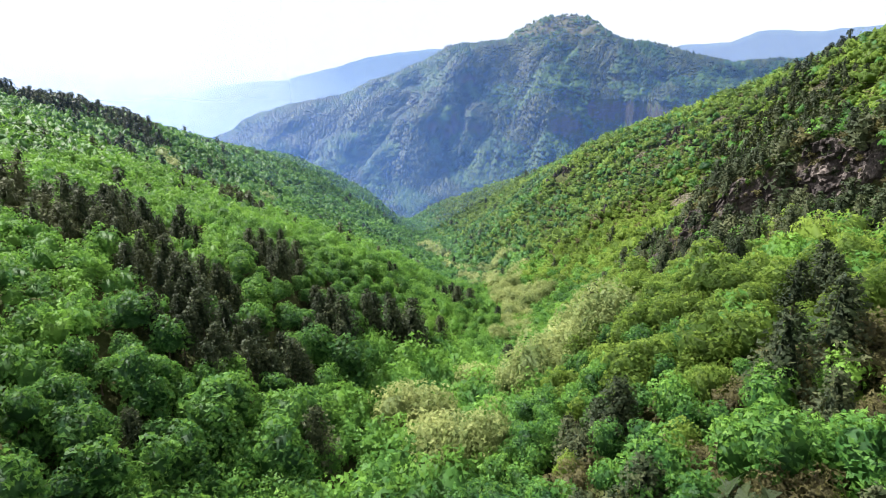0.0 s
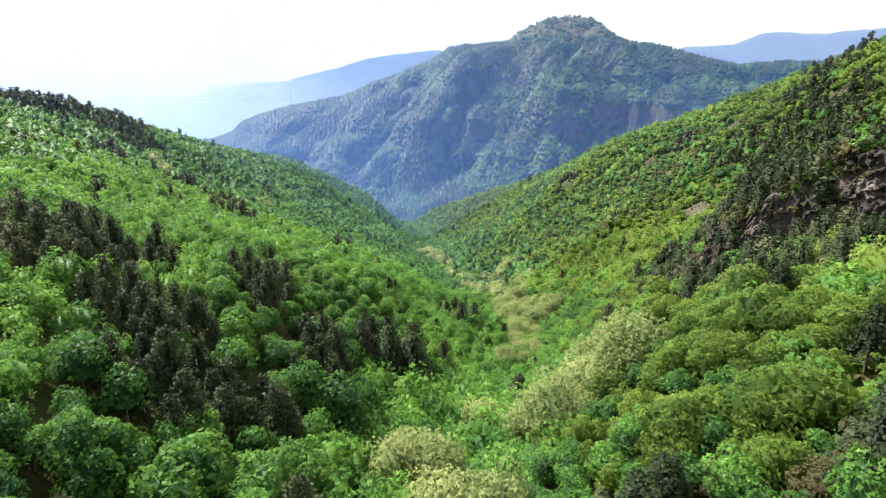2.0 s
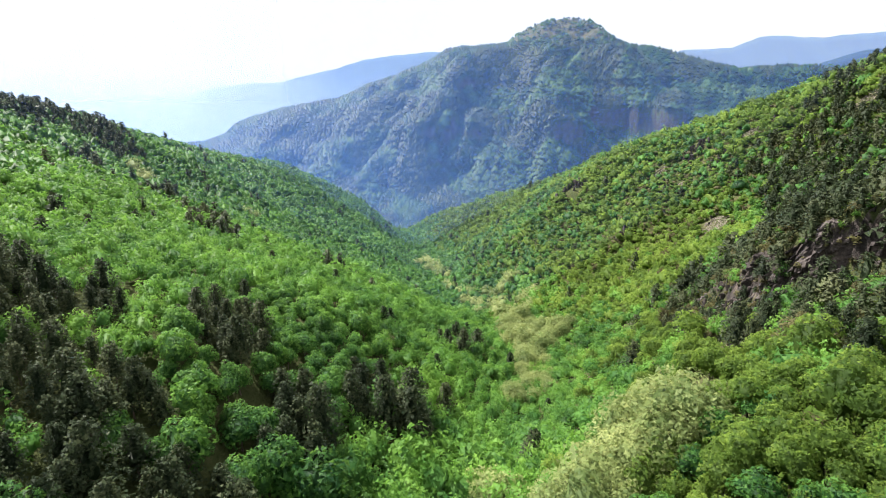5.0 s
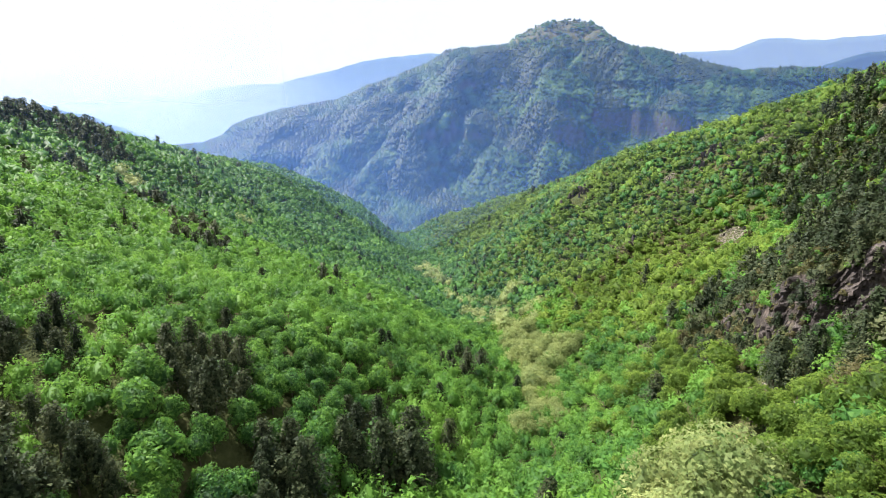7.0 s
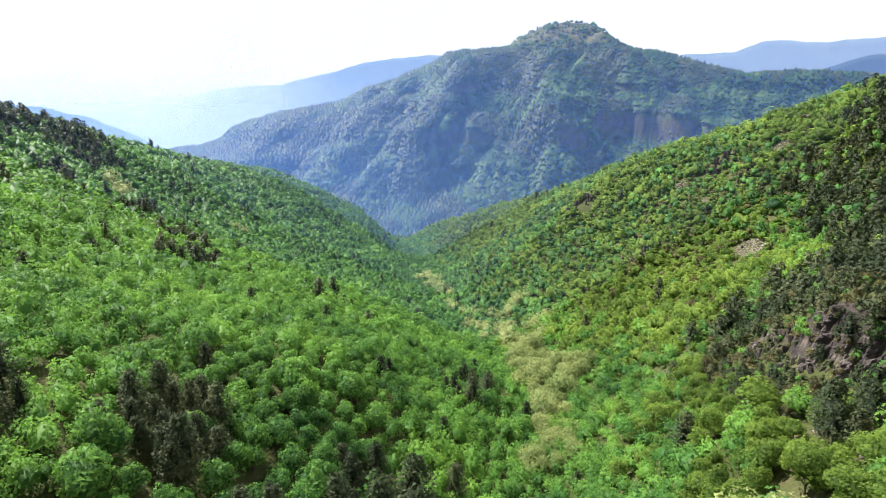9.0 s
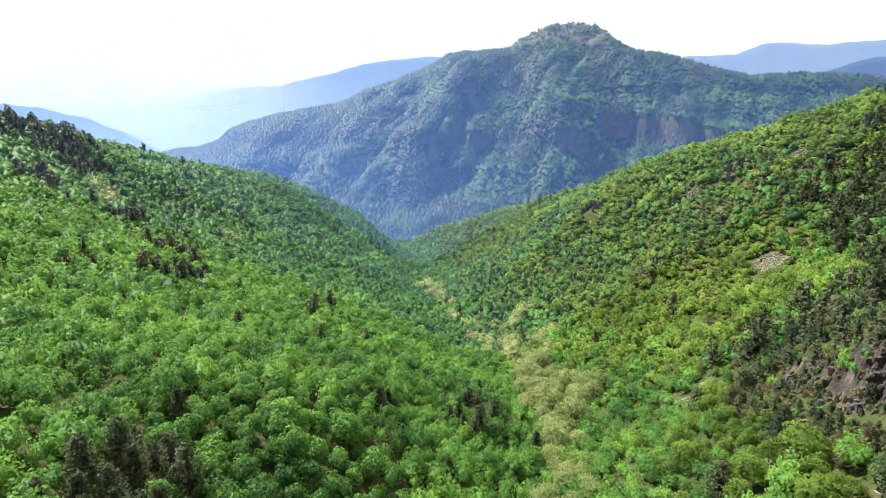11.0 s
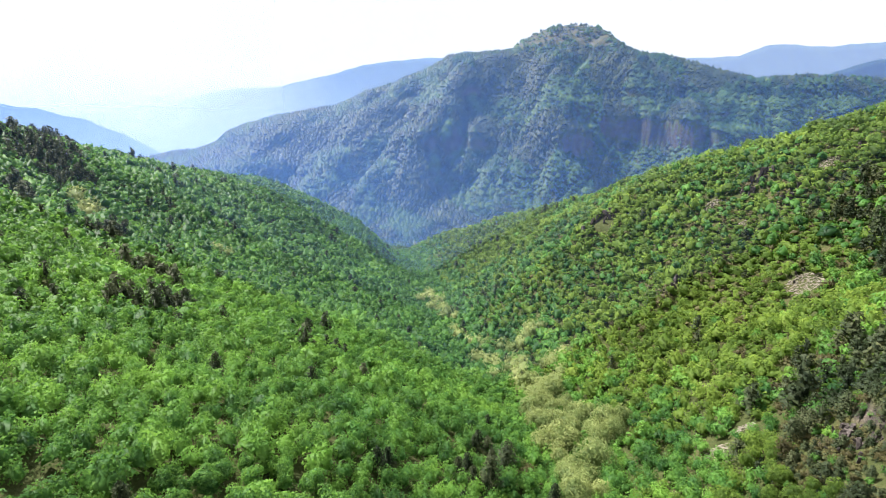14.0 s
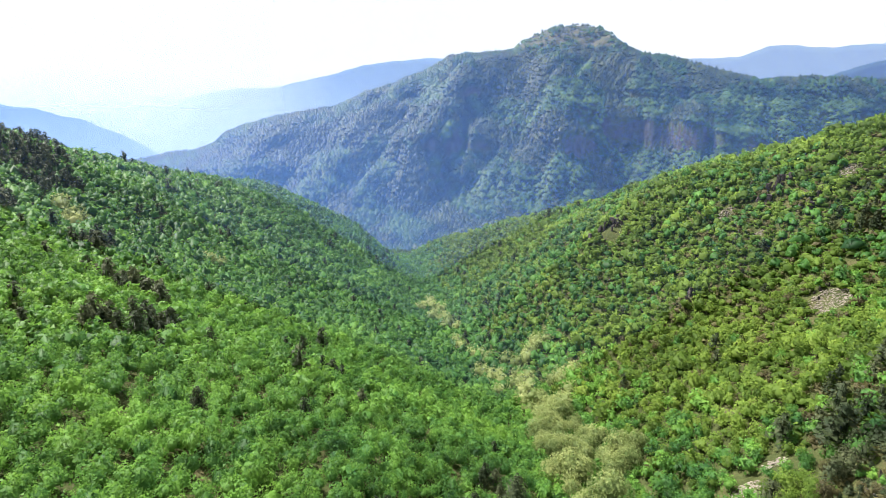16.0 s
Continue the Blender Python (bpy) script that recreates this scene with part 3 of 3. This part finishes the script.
drift = fractal(tx + 50, ty + 700, 70, 3)
kind[rng.random(many) < right * np.clip(0.2 + ty / 220, 0.2, 1) * np.clip(0.84 + 2.2 * drift, 0.3, 0.97)] = 1
kind[(u > 30) & (ty < 34) & (rng.random(many) < 0.18)] = 4
kind[(u > 30) & (ty > 36) & (ty < 165) & (rng.random(many) < 0.60)] = 1
low_right = (u > 28) & (ty < 30) & (rng.random(many) < 0.5)
kind[low_right] = np.where(rng.random(many) < 0.85, 4, 2)[low_right]
kind[(brown > 0.15) & (rng.random(many) < 0.16)] = 4
kind[(u > 60) & (rng.random(many) < 0.06)] = 4
# about the crag: dark pines and brown trees, also standing in for shade
shade, lot = zone_field(tx, ty, SHADE) > 0.2, rng.random(many)
upper = (tx > 170) & (ty > 225)
kind[shade] = np.where(lot < 0.50, 2, np.where(lot < np.where(upper, 0.56, 0.68), 4, 0))[shade]
kind[(pine > 0.25) & (rng.random(many) < np.where(upper, 0.52, np.where(ty > 350, 0.62, 0.82)))] = 2
kind[rng.random(many) < 0.009] = 2
kind[(willow > 0.25) & (rng.random(many) < np.where(ty < 180, 0.85, np.where(ty < 420, 0.52, 0.26)))] = 3
KINDS = ("broadleaf_tree", "young_oak", "pine_tree", "pale_willow", "budding_tree")
low = np.array([7.0, 6.5, 9.3, 8.5, 5.5])[kind]
span = np.array([3.0, 2.8, 4.0, 3.5, 2.5])[kind]
tall = (low + span * rng.random(many)) * np.where(rng.random(many) < 0.18, 1.34, 0.93)
tall = np.where((u > 110) & (brown > 0.1), tall * 0.85, tall)
grand = np.clip(1.3 - np.abs(u + 15) / 55, 0, 1) * np.clip((190 - ty) / 60, 0, 1)   # old trees on the valley floor
grand = np.maximum(grand, 0.65 * np.clip((u - 10) / 30, 0, 1) * np.clip((125 - u) / 30, 0, 1) * np.clip((165 - ty) / 50, 0, 1))
tall = tall * (1 + 0.7 * grand) * np.where(kind == 3, np.where(ty > 280, 1.35, 1.2), 1.0) * np.where(kind == 1, 0.82 + 0.5 * rng.random(many) ** 1.5, 1.0)
gx_, gy_ = (land(tx + 3, ty) - land(tx - 3, ty)) / 6, (land(tx, ty + 3) - land(tx, ty - 3)) / 6
off_crag = tx - np.interp(ty, CRAG_Y, CRAG_X)
sheer = (np.hypot(gx_, gy_) > 2.6) & ((np.abs(off_crag) > 25) | (ty > 250))
face = (off_crag > -4) & (off_crag < 4) & (ty > 112) & (ty < 244) & (rng.random(many) < 0.85)
below = (off_crag > -16) & (off_crag < 2) & (ty > 105) & (ty < 246)      # only low trees stand before the crag
about = (off_crag > -17) & (off_crag < 34) & (ty > 100) & (ty < 250) & ((kind < 2) | (kind == 3))
kind[about] = np.where(rng.random(many) < 0.55, 2, np.where(rng.random(many) < 0.5, 4, 0))[about]
tall = np.where(below, tall * 0.5, tall)
clear = sheer | face | (zone_field(tx, ty, CLEARINGS) > 0.3)
ahead = np.maximum(np.maximum(np.abs(tx) / 0.84, np.clip((190 - tz) / 0.8, 45, 140)), ty - 94)       # how near the flight line the open view down the valley begins
reach = np.where(ty < ahead - 92, 260, np.hypot(tx, ahead))
wood = ~clear & (rng.random(many) > 0.26 * grand) & (np.abs(tx) < 0.86 * (ty + 72) + 34)
wood &= (tx > np.interp(ty, (-50, 350, 600, 800, 950, 1100), (-400, -600, -470, -390, -340, -320)))
wood &= (tx < np.interp(ty, (-50, 400, 480, 560, 750, 900, 1100), (300, 430, 410, 290, 225, 170, 140)))
order = np.argsort(reach)
order = order[wood[order]]
LABELS = {"broadleaf_tree": ("bright green broadleaf tree in full spring leaf", "tree"), "young_oak": ("light yellow-green young oak on the sunny slope", "tree"),
          "pine_tree": ("dark green-brown pine with layered branches", "tree"), "pale_willow": ("pale cream-green willow beside the stream", "tree"),
          "budding_tree": ("sparse brownish tree just coming into leaf", "tree")}
NEAR_COUNT = {"broadleaf_tree": 300, "young_oak": 220, "pine_tree": 170, "pale_willow": 130, "budding_tree": 70}
LEAF_SIZE = {"pine_tree": 0.022, "budding_tree": 0.026, "pale_willow": 0.025, "broadleaf_tree": 0.028, "young_oak": 0.028}


def woods(name, label, kind_name, members, level, leaves, leaf, variants, xs, ys, zs, sizes, width, seed, airy=1.0):
    """Many crowns as one mesh."""
    if len(members) < variants:
        return None
    vs, fs, ts, ls, ns, base = [], [], [], [], [], 0
    for j in range(variants):
        m = members[j::variants]
        tr = np.random.default_rng(seed + j)
        v, f, tint, loose, nrm = crown_of(kind_name, level, leaves, leaf, tr, airy=airy)
        if level == 1 and kind_name != "pine_tree":       # slope trees are leafy almost to the ground
            v[:, 2] = np.maximum(v[:, 2] * 1.2 - 0.22, 0.0)
        wide = width * (0.88 + 0.3 * tr.random(len(m)))
        turn, one = tr.random(len(m)) * 6.283, np.ones(len(m))
        nr = rot_scale(nrm, turn, one, one, np.zeros((len(m), 3))) + 0.25 * slope_normal(xs[m], ys[m], 8.0)[:, None] - (0, 0, 0.15)
        ns.append((nr / np.linalg.norm(nr, axis=2)[:, :, None]).reshape(-1, 3))
        vs.append(rot_scale(v, turn, sizes[m], wide, np.stack([xs[m], ys[m], zs[m]], 1)).reshape(-1, 3))
        fs.append((f[None] + base + (np.arange(len(m)) * len(v))[:, None, None]).reshape(-1, 3))
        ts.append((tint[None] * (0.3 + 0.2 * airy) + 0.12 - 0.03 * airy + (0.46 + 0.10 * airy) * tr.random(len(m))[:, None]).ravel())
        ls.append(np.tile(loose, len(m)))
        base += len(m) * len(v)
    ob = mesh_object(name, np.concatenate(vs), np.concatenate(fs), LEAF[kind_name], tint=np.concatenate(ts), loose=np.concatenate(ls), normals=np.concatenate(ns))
    return tagged(ob, label, "woods", kind="stuff")


for k, name in enumerate(KINDS):
    mine = order[kind[order] == k]
    near, rest = mine[:NEAR_COUNT[name]], mine[NEAR_COUNT[name]:]
    makes = []
    for j in range(6):
        tr = np.random.default_rng(100 * k + j)
        empty = new(name)
        v, f = trunk_mesh(name, tr)
        mesh_object("trunk", v, f, BARK, empty, smooth=True)
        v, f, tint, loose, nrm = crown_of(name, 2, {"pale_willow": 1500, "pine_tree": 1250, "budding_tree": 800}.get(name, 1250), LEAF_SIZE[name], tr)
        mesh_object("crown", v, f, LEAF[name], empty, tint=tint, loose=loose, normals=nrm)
        tagged(empty, *LABELS[name], group=name.replace("_", " ") + "s of the valley")
        makes.append(empty)
    for n, i in enumerate(near):
        m = pose(tx[i], ty[i], tz[i] - 0.1, 0, 0, rng.random() * 360)
        size, broad = tall[i], tall[i] * rng.uniform(0.88, 1.12)
        thing = makes[n] if n < 6 else copy_thing(makes[n % 6], m)
        thing.matrix_basis = m @ Matrix.Diagonal((broad, broad, size, 1))
    short = name.replace("_tree", "")
    close, mid, far = rest[reach[rest] < 215], rest[(reach[rest] >= 215) & (reach[rest] < 360)], rest[reach[rest] >= 360]
    woods(short + "_near_woods", "wood: " + LABELS[name][0], name, close, 1, 340, 0.035, 8, tx, ty, tz, tall, 1.04, 860 + 10 * k)
    if name in ("pale_willow", "pine_tree"):
        mid, far = np.concatenate([mid, far]), far[:0]
    woods(short + "_woods", "dense wood: " + LABELS[name][0], name, mid, 1, 180 if name == "pale_willow" else 110, 0.045 if name == "pale_willow" else 0.062, 8, tx, ty, tz, tall, 1.1 if name == "young_oak" else 1.08, 900 + 10 * k, 0.85)
    woods(short + "_far_woods", "distant wood: " + LABELS[name][0], name, far, 1, 30 if name == "young_oak" else 19, 0.082, 8, tx, ty, tz, tall, 1.16 if name == "young_oak" else 1.2, 950 + 10 * k, 0.3)

# ---------------------------------------------------------------- rocks
def block_mesh(seed):
    """One angular block of rock, about a metre across: a box cut by random planes."""
    r = random.Random(seed)
    bm = bmesh.new()
    bmesh.ops.create_cube(bm, size=1.0)
    for _ in range(9):
        n = Vector((r.uniform(-1, 1), r.uniform(-1, 1), r.uniform(-0.7, 1))).normalized()
        cut = bmesh.ops.bisect_plane(bm, geom=bm.verts[:] + bm.edges[:] + bm.faces[:], plane_co=n * r.uniform(0.30, 0.48), plane_no=n, clear_outer=True)
        edges = [e for e in cut["geom_cut"] if isinstance(e, bmesh.types.BMEdge)]
        if edges:
            bmesh.ops.edgenet_fill(bm, edges=edges)
    bmesh.ops.bevel(bm, geom=bm.edges[:], offset=0.025, segments=1, affect="EDGES")
    bmesh.ops.triangulate(bm, faces=bm.faces[:])
    me = bpy.data.meshes.new("block")
    bm.to_mesh(me)
    bm.free()
    me.materials.append(ROCK)
    return me


BLOCKS = [block_mesh(40 + i) for i in range(7)]


def outcrop(x, y, length, depth, count, big, label, turn=90.0):
    """An outcrop of broken rock that stands out of the slope: length along turn (degrees), depth across."""
    base = new("rock_outcrop")
    base.location = (x, y, float(land(x, y)))
    r = random.Random(int(x * 7 + y))
    ca, sa_ = math.cos(radians(turn)), math.sin(radians(turn))
    for k in range(count):
        a, b = (k + r.random()) / count - 0.5, r.uniform(-0.5, 0.5)
        px, py = x + ca * a * length - sa_ * b * depth, y + sa_ * a * length + ca * b * depth
        ob = new("block", BLOCKS[k % len(BLOCKS)])
        ob.parent = base
        w, h = big * r.uniform(0.25, 0.6), big * r.uniform(0.7, 1.7)
        ob.matrix_basis = (pose(px - x, py - y, float(land(px, py)) - base.location.z + h * 0.06, r.uniform(-7, 7), r.uniform(-7, 7), r.uniform(0, 360))
                           @ Matrix.Diagonal((w, w * r.uniform(0.7, 1.2), h, 1)))
    return tagged(base, label, "rock", group="rock outcrops")


CRAG = "dark brown crag with sheer broken faces among trees"
KNOLL = "weathered grey-brown rock outcrop on the wooded slope"


def cliff(y0, y1, rise, label, seed):
    """A sheer broken face along the foot of the crag, in columns and ledges, each set back by its own depth."""
    fine = np.arange(y0, y1, 0.05)
    along = np.concatenate([[0], np.cumsum(np.hypot(np.diff(np.interp(fine, CRAG_Y, CRAG_X)), np.diff(fine)))])
    s1 = np.arange(0, along[-1], 0.5)
    ys = np.interp(s1, along, fine)
    xs = np.interp(ys, CRAG_Y, CRAG_X)
    tx_, ty_ = np.gradient(xs), np.gradient(ys)
    tx_, ty_ = np.convolve(np.pad(tx_, 8, "edge"), np.ones(17) / 17, "valid"), np.convolve(np.pad(ty_, 8, "edge"), np.ones(17) / 17, "valid")
    far = np.hypot(tx_, ty_)
    inx, iny = ty_ / far, -tx_ / far                     # into the slope
    wob = 5 * fractal(s1 + seed, s1 * 0, 12, 3)
    xs, ys = xs + inx * wob, ys + iny * wob
    gs, gz = np.meshgrid(s1, np.linspace(0, 1, 41))
    ends = np.minimum(1, np.minimum(gs, s1[-1] - gs) / 9)
    base = land(xs - 2.5 * inx, ys - 2.5 * iny) - 2
    height = rise * (0.72 + 0.6 * value_noise(gs / 6 + seed, gs * 0)) * ends + 1.5
    row = gz * height / 1.9 + 1.5 * value_noise(gs / 3, gs * 0)
    cols = LATTICE[np.floor(gs / 1.5 + 0.6 * np.floor(row)).astype(int) % 256, np.floor(row).astype(int) % 256]
    cols = 0.5 * cols + 0.5 * LATTICE[np.floor(gs / 4.7 + 7).astype(int) % 256, np.floor(row * 0.4).astype(int) % 256]
    set_back = gz * 6.5 - 4.6 * cols - 0.8 * value_noise(gs / 0.9, gz * 23) + 6 * (1 - ends) + 2
    verts = np.stack([xs + inx * set_back, ys + iny * set_back, base + gz * height], -1)
    for k, d in enumerate((8.5, 10.5, 13.0, 16.0)):
        bx, by = xs + inx * d, ys + iny * d
        top = base + height[-1]
        down = land(bx, by)
        verts = np.concatenate([verts, np.stack([bx, by, np.minimum(top, down + 1.2) + 1.2 * value_noise(s1 / 1.3 + k * 9, s1 * 0) - 0.7 * k], -1)[None]])
    n, m = len(s1), len(verts)
    base_ob = new("crag")
    base_ob.location = verts[0, n // 2]
    for a in range(0, n - 1, 18):                        # one buttress after another
        some = verts[:, a:a + 19] - verts[0, n // 2]
        w = some.shape[1]
        i = (np.arange(m - 1)[:, None] * w + np.arange(w - 1)).ravel()
        mesh_object("buttress", some.reshape(-1, 3), np.stack([i, i + w, i + w + 1, i + 1], 1), ROCK, base_ob)
    tagged(base_ob, label, "rock", group="rock outcrops")
    # bushes that cling to the ledges
    r = np.random.default_rng(seed)
    a, b = r.integers(4, n - 4, int(n * 0.3)), r.integers(2, 41, int(n * 0.3))
    spot = verts[b, a]
    for kind_name, half in (("pine_tree", slice(0, None, 2)), ("budding_tree", slice(1, None, 2))):
        q = spot[half]
        woods("ledge_bushes", "dark bushes clinging to ledges of the crag", kind_name, np.arange(len(q)), 2, 90, 0.09, 3, q[:, 0], q[:, 1], q[:, 2] - 1.0,
              1.8 + 2.6 * r.random(len(q)), 1.2, 600 + seed)


cliff(116, 204, 21, CRAG, 3)
cliff(205, 246, 9, CRAG, 8)
outcrop(122, 196, 22, 6, 12, 3.4, CRAG, 80)
outcrop(124, 230, 24, 6, 10, 3.0, CRAG, 80)
outcrop(131, 227, 30, 9, 18, 5.0, CRAG, 80)
for kx, ky, kl, kn, kb in ((141, 572, 28, 22, 7.5), (152, 566, 18, 9, 5.0), (238, 487, 24, 16, 6.0), (243, 452, 20, 11, 4.6), (156, 428, 24, 14, 4.6), (286, 457, 14, 7, 3.4),
                           (204, 378, 16, 8, 2.8), (216, 498, 14, 7, 2.6), (262, 420, 18, 8, 3.4), (190, 455, 14, 6, 2.8), (226, 410, 14, 6, 2.6)):
    outcrop(kx, ky, kl, 9, kn, kb, KNOLL, 15)


def scree(x, y, size, count):
    """A pale slide of small stones lying on the slope."""
    r = np.random.default_rng(int(x + y))
    vs, fs = [], []
    d, f = ball(1)
    a, q = r.random(count) * 6.283, np.sqrt(r.random(count)) * size
    px, py = x + q * np.cos(a) * 1.2, y + q * np.sin(a) * 0.8
    pz = land(px, py)
    for k in range(count):
        w = r.uniform(0.15, 0.55)
        vs.append(d * (w * 1.3, w, w * 0.6) * (1 + r.normal(0, 0.15, (len(d), 1))) + (px[k], py[k], pz[k] + 0.15))
        fs.append(f + k * len(d))
    ob = mesh_object("scree", np.concatenate(vs), np.concatenate(fs), SCREE)
    return tagged(ob, "pale grey scree of loose stones on the slope", "stones", kind="stuff")


for kx, ky, kr in ((94, 140, 6), (103, 154, 3.5), (212, 499, 7), (214, 459, 4), (212, 421, 4), (209, 395, 4), (203, 369, 11), (108, 269, 5), (121, 275, 4), (74, 7, 4), (316, 393, 8), (272, 461, 8), (60, 205, 5)):
    scree(kx, ky, kr * 0.9, int(kr * kr * 5) + 20)

# low scrub that fills the gaps on the dry slope and under the trees
sx, sy = scatter(60, 420, 20, 640, 4.2, rng)
su = sx - stream_x(sy)
dry = (su > 70) & (sx < np.interp(sy, (-50, 400, 480, 560, 750), (300, 430, 410, 290, 205))) & (zone_field(sx, sy, CLEARINGS) < 0.35) & (np.abs(sx) < sy + 100)
dry &= rng.random(len(sx)) < 0.75
dry &= (np.abs(sx - np.interp(sy, CRAG_Y, CRAG_X)) > 22) | (sy > 250)
sx, sy = sx[dry], sy[dry]
sz, tone = land(sx, sy), rng.random(len(sx))
height = 3.4 + 3.0 * rng.random(len(sx))
for name, some in (("budding_tree", tone < 0.14), ("young_oak", tone >= 0.14)):
    woods("scrub", "low dry scrub between rocks on the slope", name, np.nonzero(some)[0], 1, 5, 0.15, 5, sx, sy, sz - 0.6, height, 1.7, 700, 0.0)

# dark bushes on the rocky ground about the crag
bx, by = scatter(95, 190, 104, 252, 2.7, rng)
off = bx - np.interp(by, CRAG_Y, CRAG_X)
some = (off > -24) & (off < 24) & ((np.abs(off + 0.5) > 3.6) | (by > 206)) & (rng.random(len(bx)) < 0.92)
bx, by = bx[some], by[some]
bz, tone = land(bx, by), rng.random(len(bx))
for name, some in (("broadleaf_tree", tone < 0.16), ("budding_tree", (tone >= 0.16) & (tone < 0.55)), ("pine_tree", tone >= 0.55)):
    woods("crag_bushes", "low dark bushes on rocky ground about the crag", name, np.nonzero(some)[0], 1, 60, 0.10, 5, bx, by, bz - 0.5, 2.2 + 2.6 * rng.random(len(bx)), 1.2, 740, 1.0)

# woods on the table mountain
mx, my = scatter(-1000, 1350, 1130, 2130, 8.3, rng)
mz = land(mx, my)
ex = (land(mx + 4, my) - land(mx - 4, my)) / 8
ey = (land(mx, my + 4) - land(mx, my - 4)) / 8
keep = (np.hypot(ex, ey) < 3.0) & (rng.random(len(mx)) > 0.80 * np.clip((mz - 432) / 30, 0, 1) * (np.abs(mx - 440) < 200)) & (np.abs(mx) < 1.0 * my * 0.95)
keep &= (my > 1360) | (np.abs(mx + 60) < 340)
steep = keep & (np.hypot(ex, ey) > 1.1)            # steep faces have more ground to cover
mx, my = np.concatenate([mx[keep], mx[steep] + rng.uniform(-4, 4, steep.sum())]), np.concatenate([my[keep], my[steep] + rng.uniform(-4, 4, steep.sum())])
mz = land(mx, my)
size = 7.5 + 8.5 * rng.random(len(mx)) ** 2
# lighter and darker forest patches; some light ones paint sunlit bands of the face
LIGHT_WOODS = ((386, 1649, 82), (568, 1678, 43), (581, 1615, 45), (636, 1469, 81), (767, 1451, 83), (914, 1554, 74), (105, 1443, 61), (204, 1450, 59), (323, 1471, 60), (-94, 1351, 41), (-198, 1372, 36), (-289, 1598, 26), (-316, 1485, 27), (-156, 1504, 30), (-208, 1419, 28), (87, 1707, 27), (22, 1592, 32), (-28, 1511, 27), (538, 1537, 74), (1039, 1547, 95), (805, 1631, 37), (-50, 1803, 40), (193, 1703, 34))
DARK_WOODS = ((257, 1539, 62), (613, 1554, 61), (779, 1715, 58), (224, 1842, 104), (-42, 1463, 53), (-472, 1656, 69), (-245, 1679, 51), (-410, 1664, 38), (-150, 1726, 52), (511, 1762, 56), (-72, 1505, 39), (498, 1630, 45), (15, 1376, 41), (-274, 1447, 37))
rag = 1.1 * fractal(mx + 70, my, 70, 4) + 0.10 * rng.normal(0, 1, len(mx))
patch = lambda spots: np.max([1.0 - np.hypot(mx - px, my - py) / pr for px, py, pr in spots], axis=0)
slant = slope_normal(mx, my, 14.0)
# lighter woods towards the sun, darker away: slope light put into colour
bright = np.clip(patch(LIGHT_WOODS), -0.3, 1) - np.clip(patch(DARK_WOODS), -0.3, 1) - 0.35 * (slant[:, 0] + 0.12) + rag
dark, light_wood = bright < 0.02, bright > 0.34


def tufts(name, label, kind_name, members, wide, seed):
    """Far crowns as one mesh: a ring and a tip each."""
    tr = np.random.default_rng(seed)
    m, n = len(members), 6
    a = np.arange(n) * 2 * np.pi / n + tr.random((m, 1)) * 6.283
    r = size[members, None] * wide * (0.7 + 0.6 * tr.random((m, n)))
    ring = np.stack([mx[members, None] + r * np.cos(a), my[members, None] + r * np.sin(a), mz[members, None] + size[members, None] * (0.1 + 0.35 * tr.random((m, n)))], -1)
    tip = np.stack([mx[members], my[members], mz[members] + size[members]], -1)[:, None]
    v = np.concatenate([ring, tip], 1).reshape(-1, 3)
    nr = np.stack([0.75 * np.cos(a), 0.75 * np.sin(a), np.full((m, n), 0.65)], -1)
    nrm = np.concatenate([nr, np.tile((0.0, 0.0, 1.0), (m, 1, 1))], 1).reshape(-1, 3)
    one = np.stack([np.arange(n), (np.arange(n) + 1) % n, np.full(n, n)], 1)
    nrm = 0.72 * nrm + 0.5 * np.repeat(slant[members], n + 1, axis=0)
    nrm /= np.linalg.norm(nrm, axis=1)[:, None]
    f = (one[None] + (np.arange(m) * (n + 1))[:, None, None]).reshape(-1, 3)
    ob = mesh_object(name, v, f, LEAF[kind_name], tint=np.repeat(-0.05 + 0.8 * tr.random(m) + 0.5 * fractal(mx[members], my[members] * 0.6, 60, 3), n), loose=np.zeros(len(f)), normals=nrm)
    return tagged(ob, label, "woods", kind="stuff")


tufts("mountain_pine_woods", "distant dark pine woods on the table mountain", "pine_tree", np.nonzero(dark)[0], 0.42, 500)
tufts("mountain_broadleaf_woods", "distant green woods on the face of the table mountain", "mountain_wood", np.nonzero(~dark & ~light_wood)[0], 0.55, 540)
tufts("mountain_young_woods", "distant woods in lighter green on patches and sunward slopes of the table mountain", "mountain_light_wood", np.nonzero(light_wood)[0], 0.55, 560)
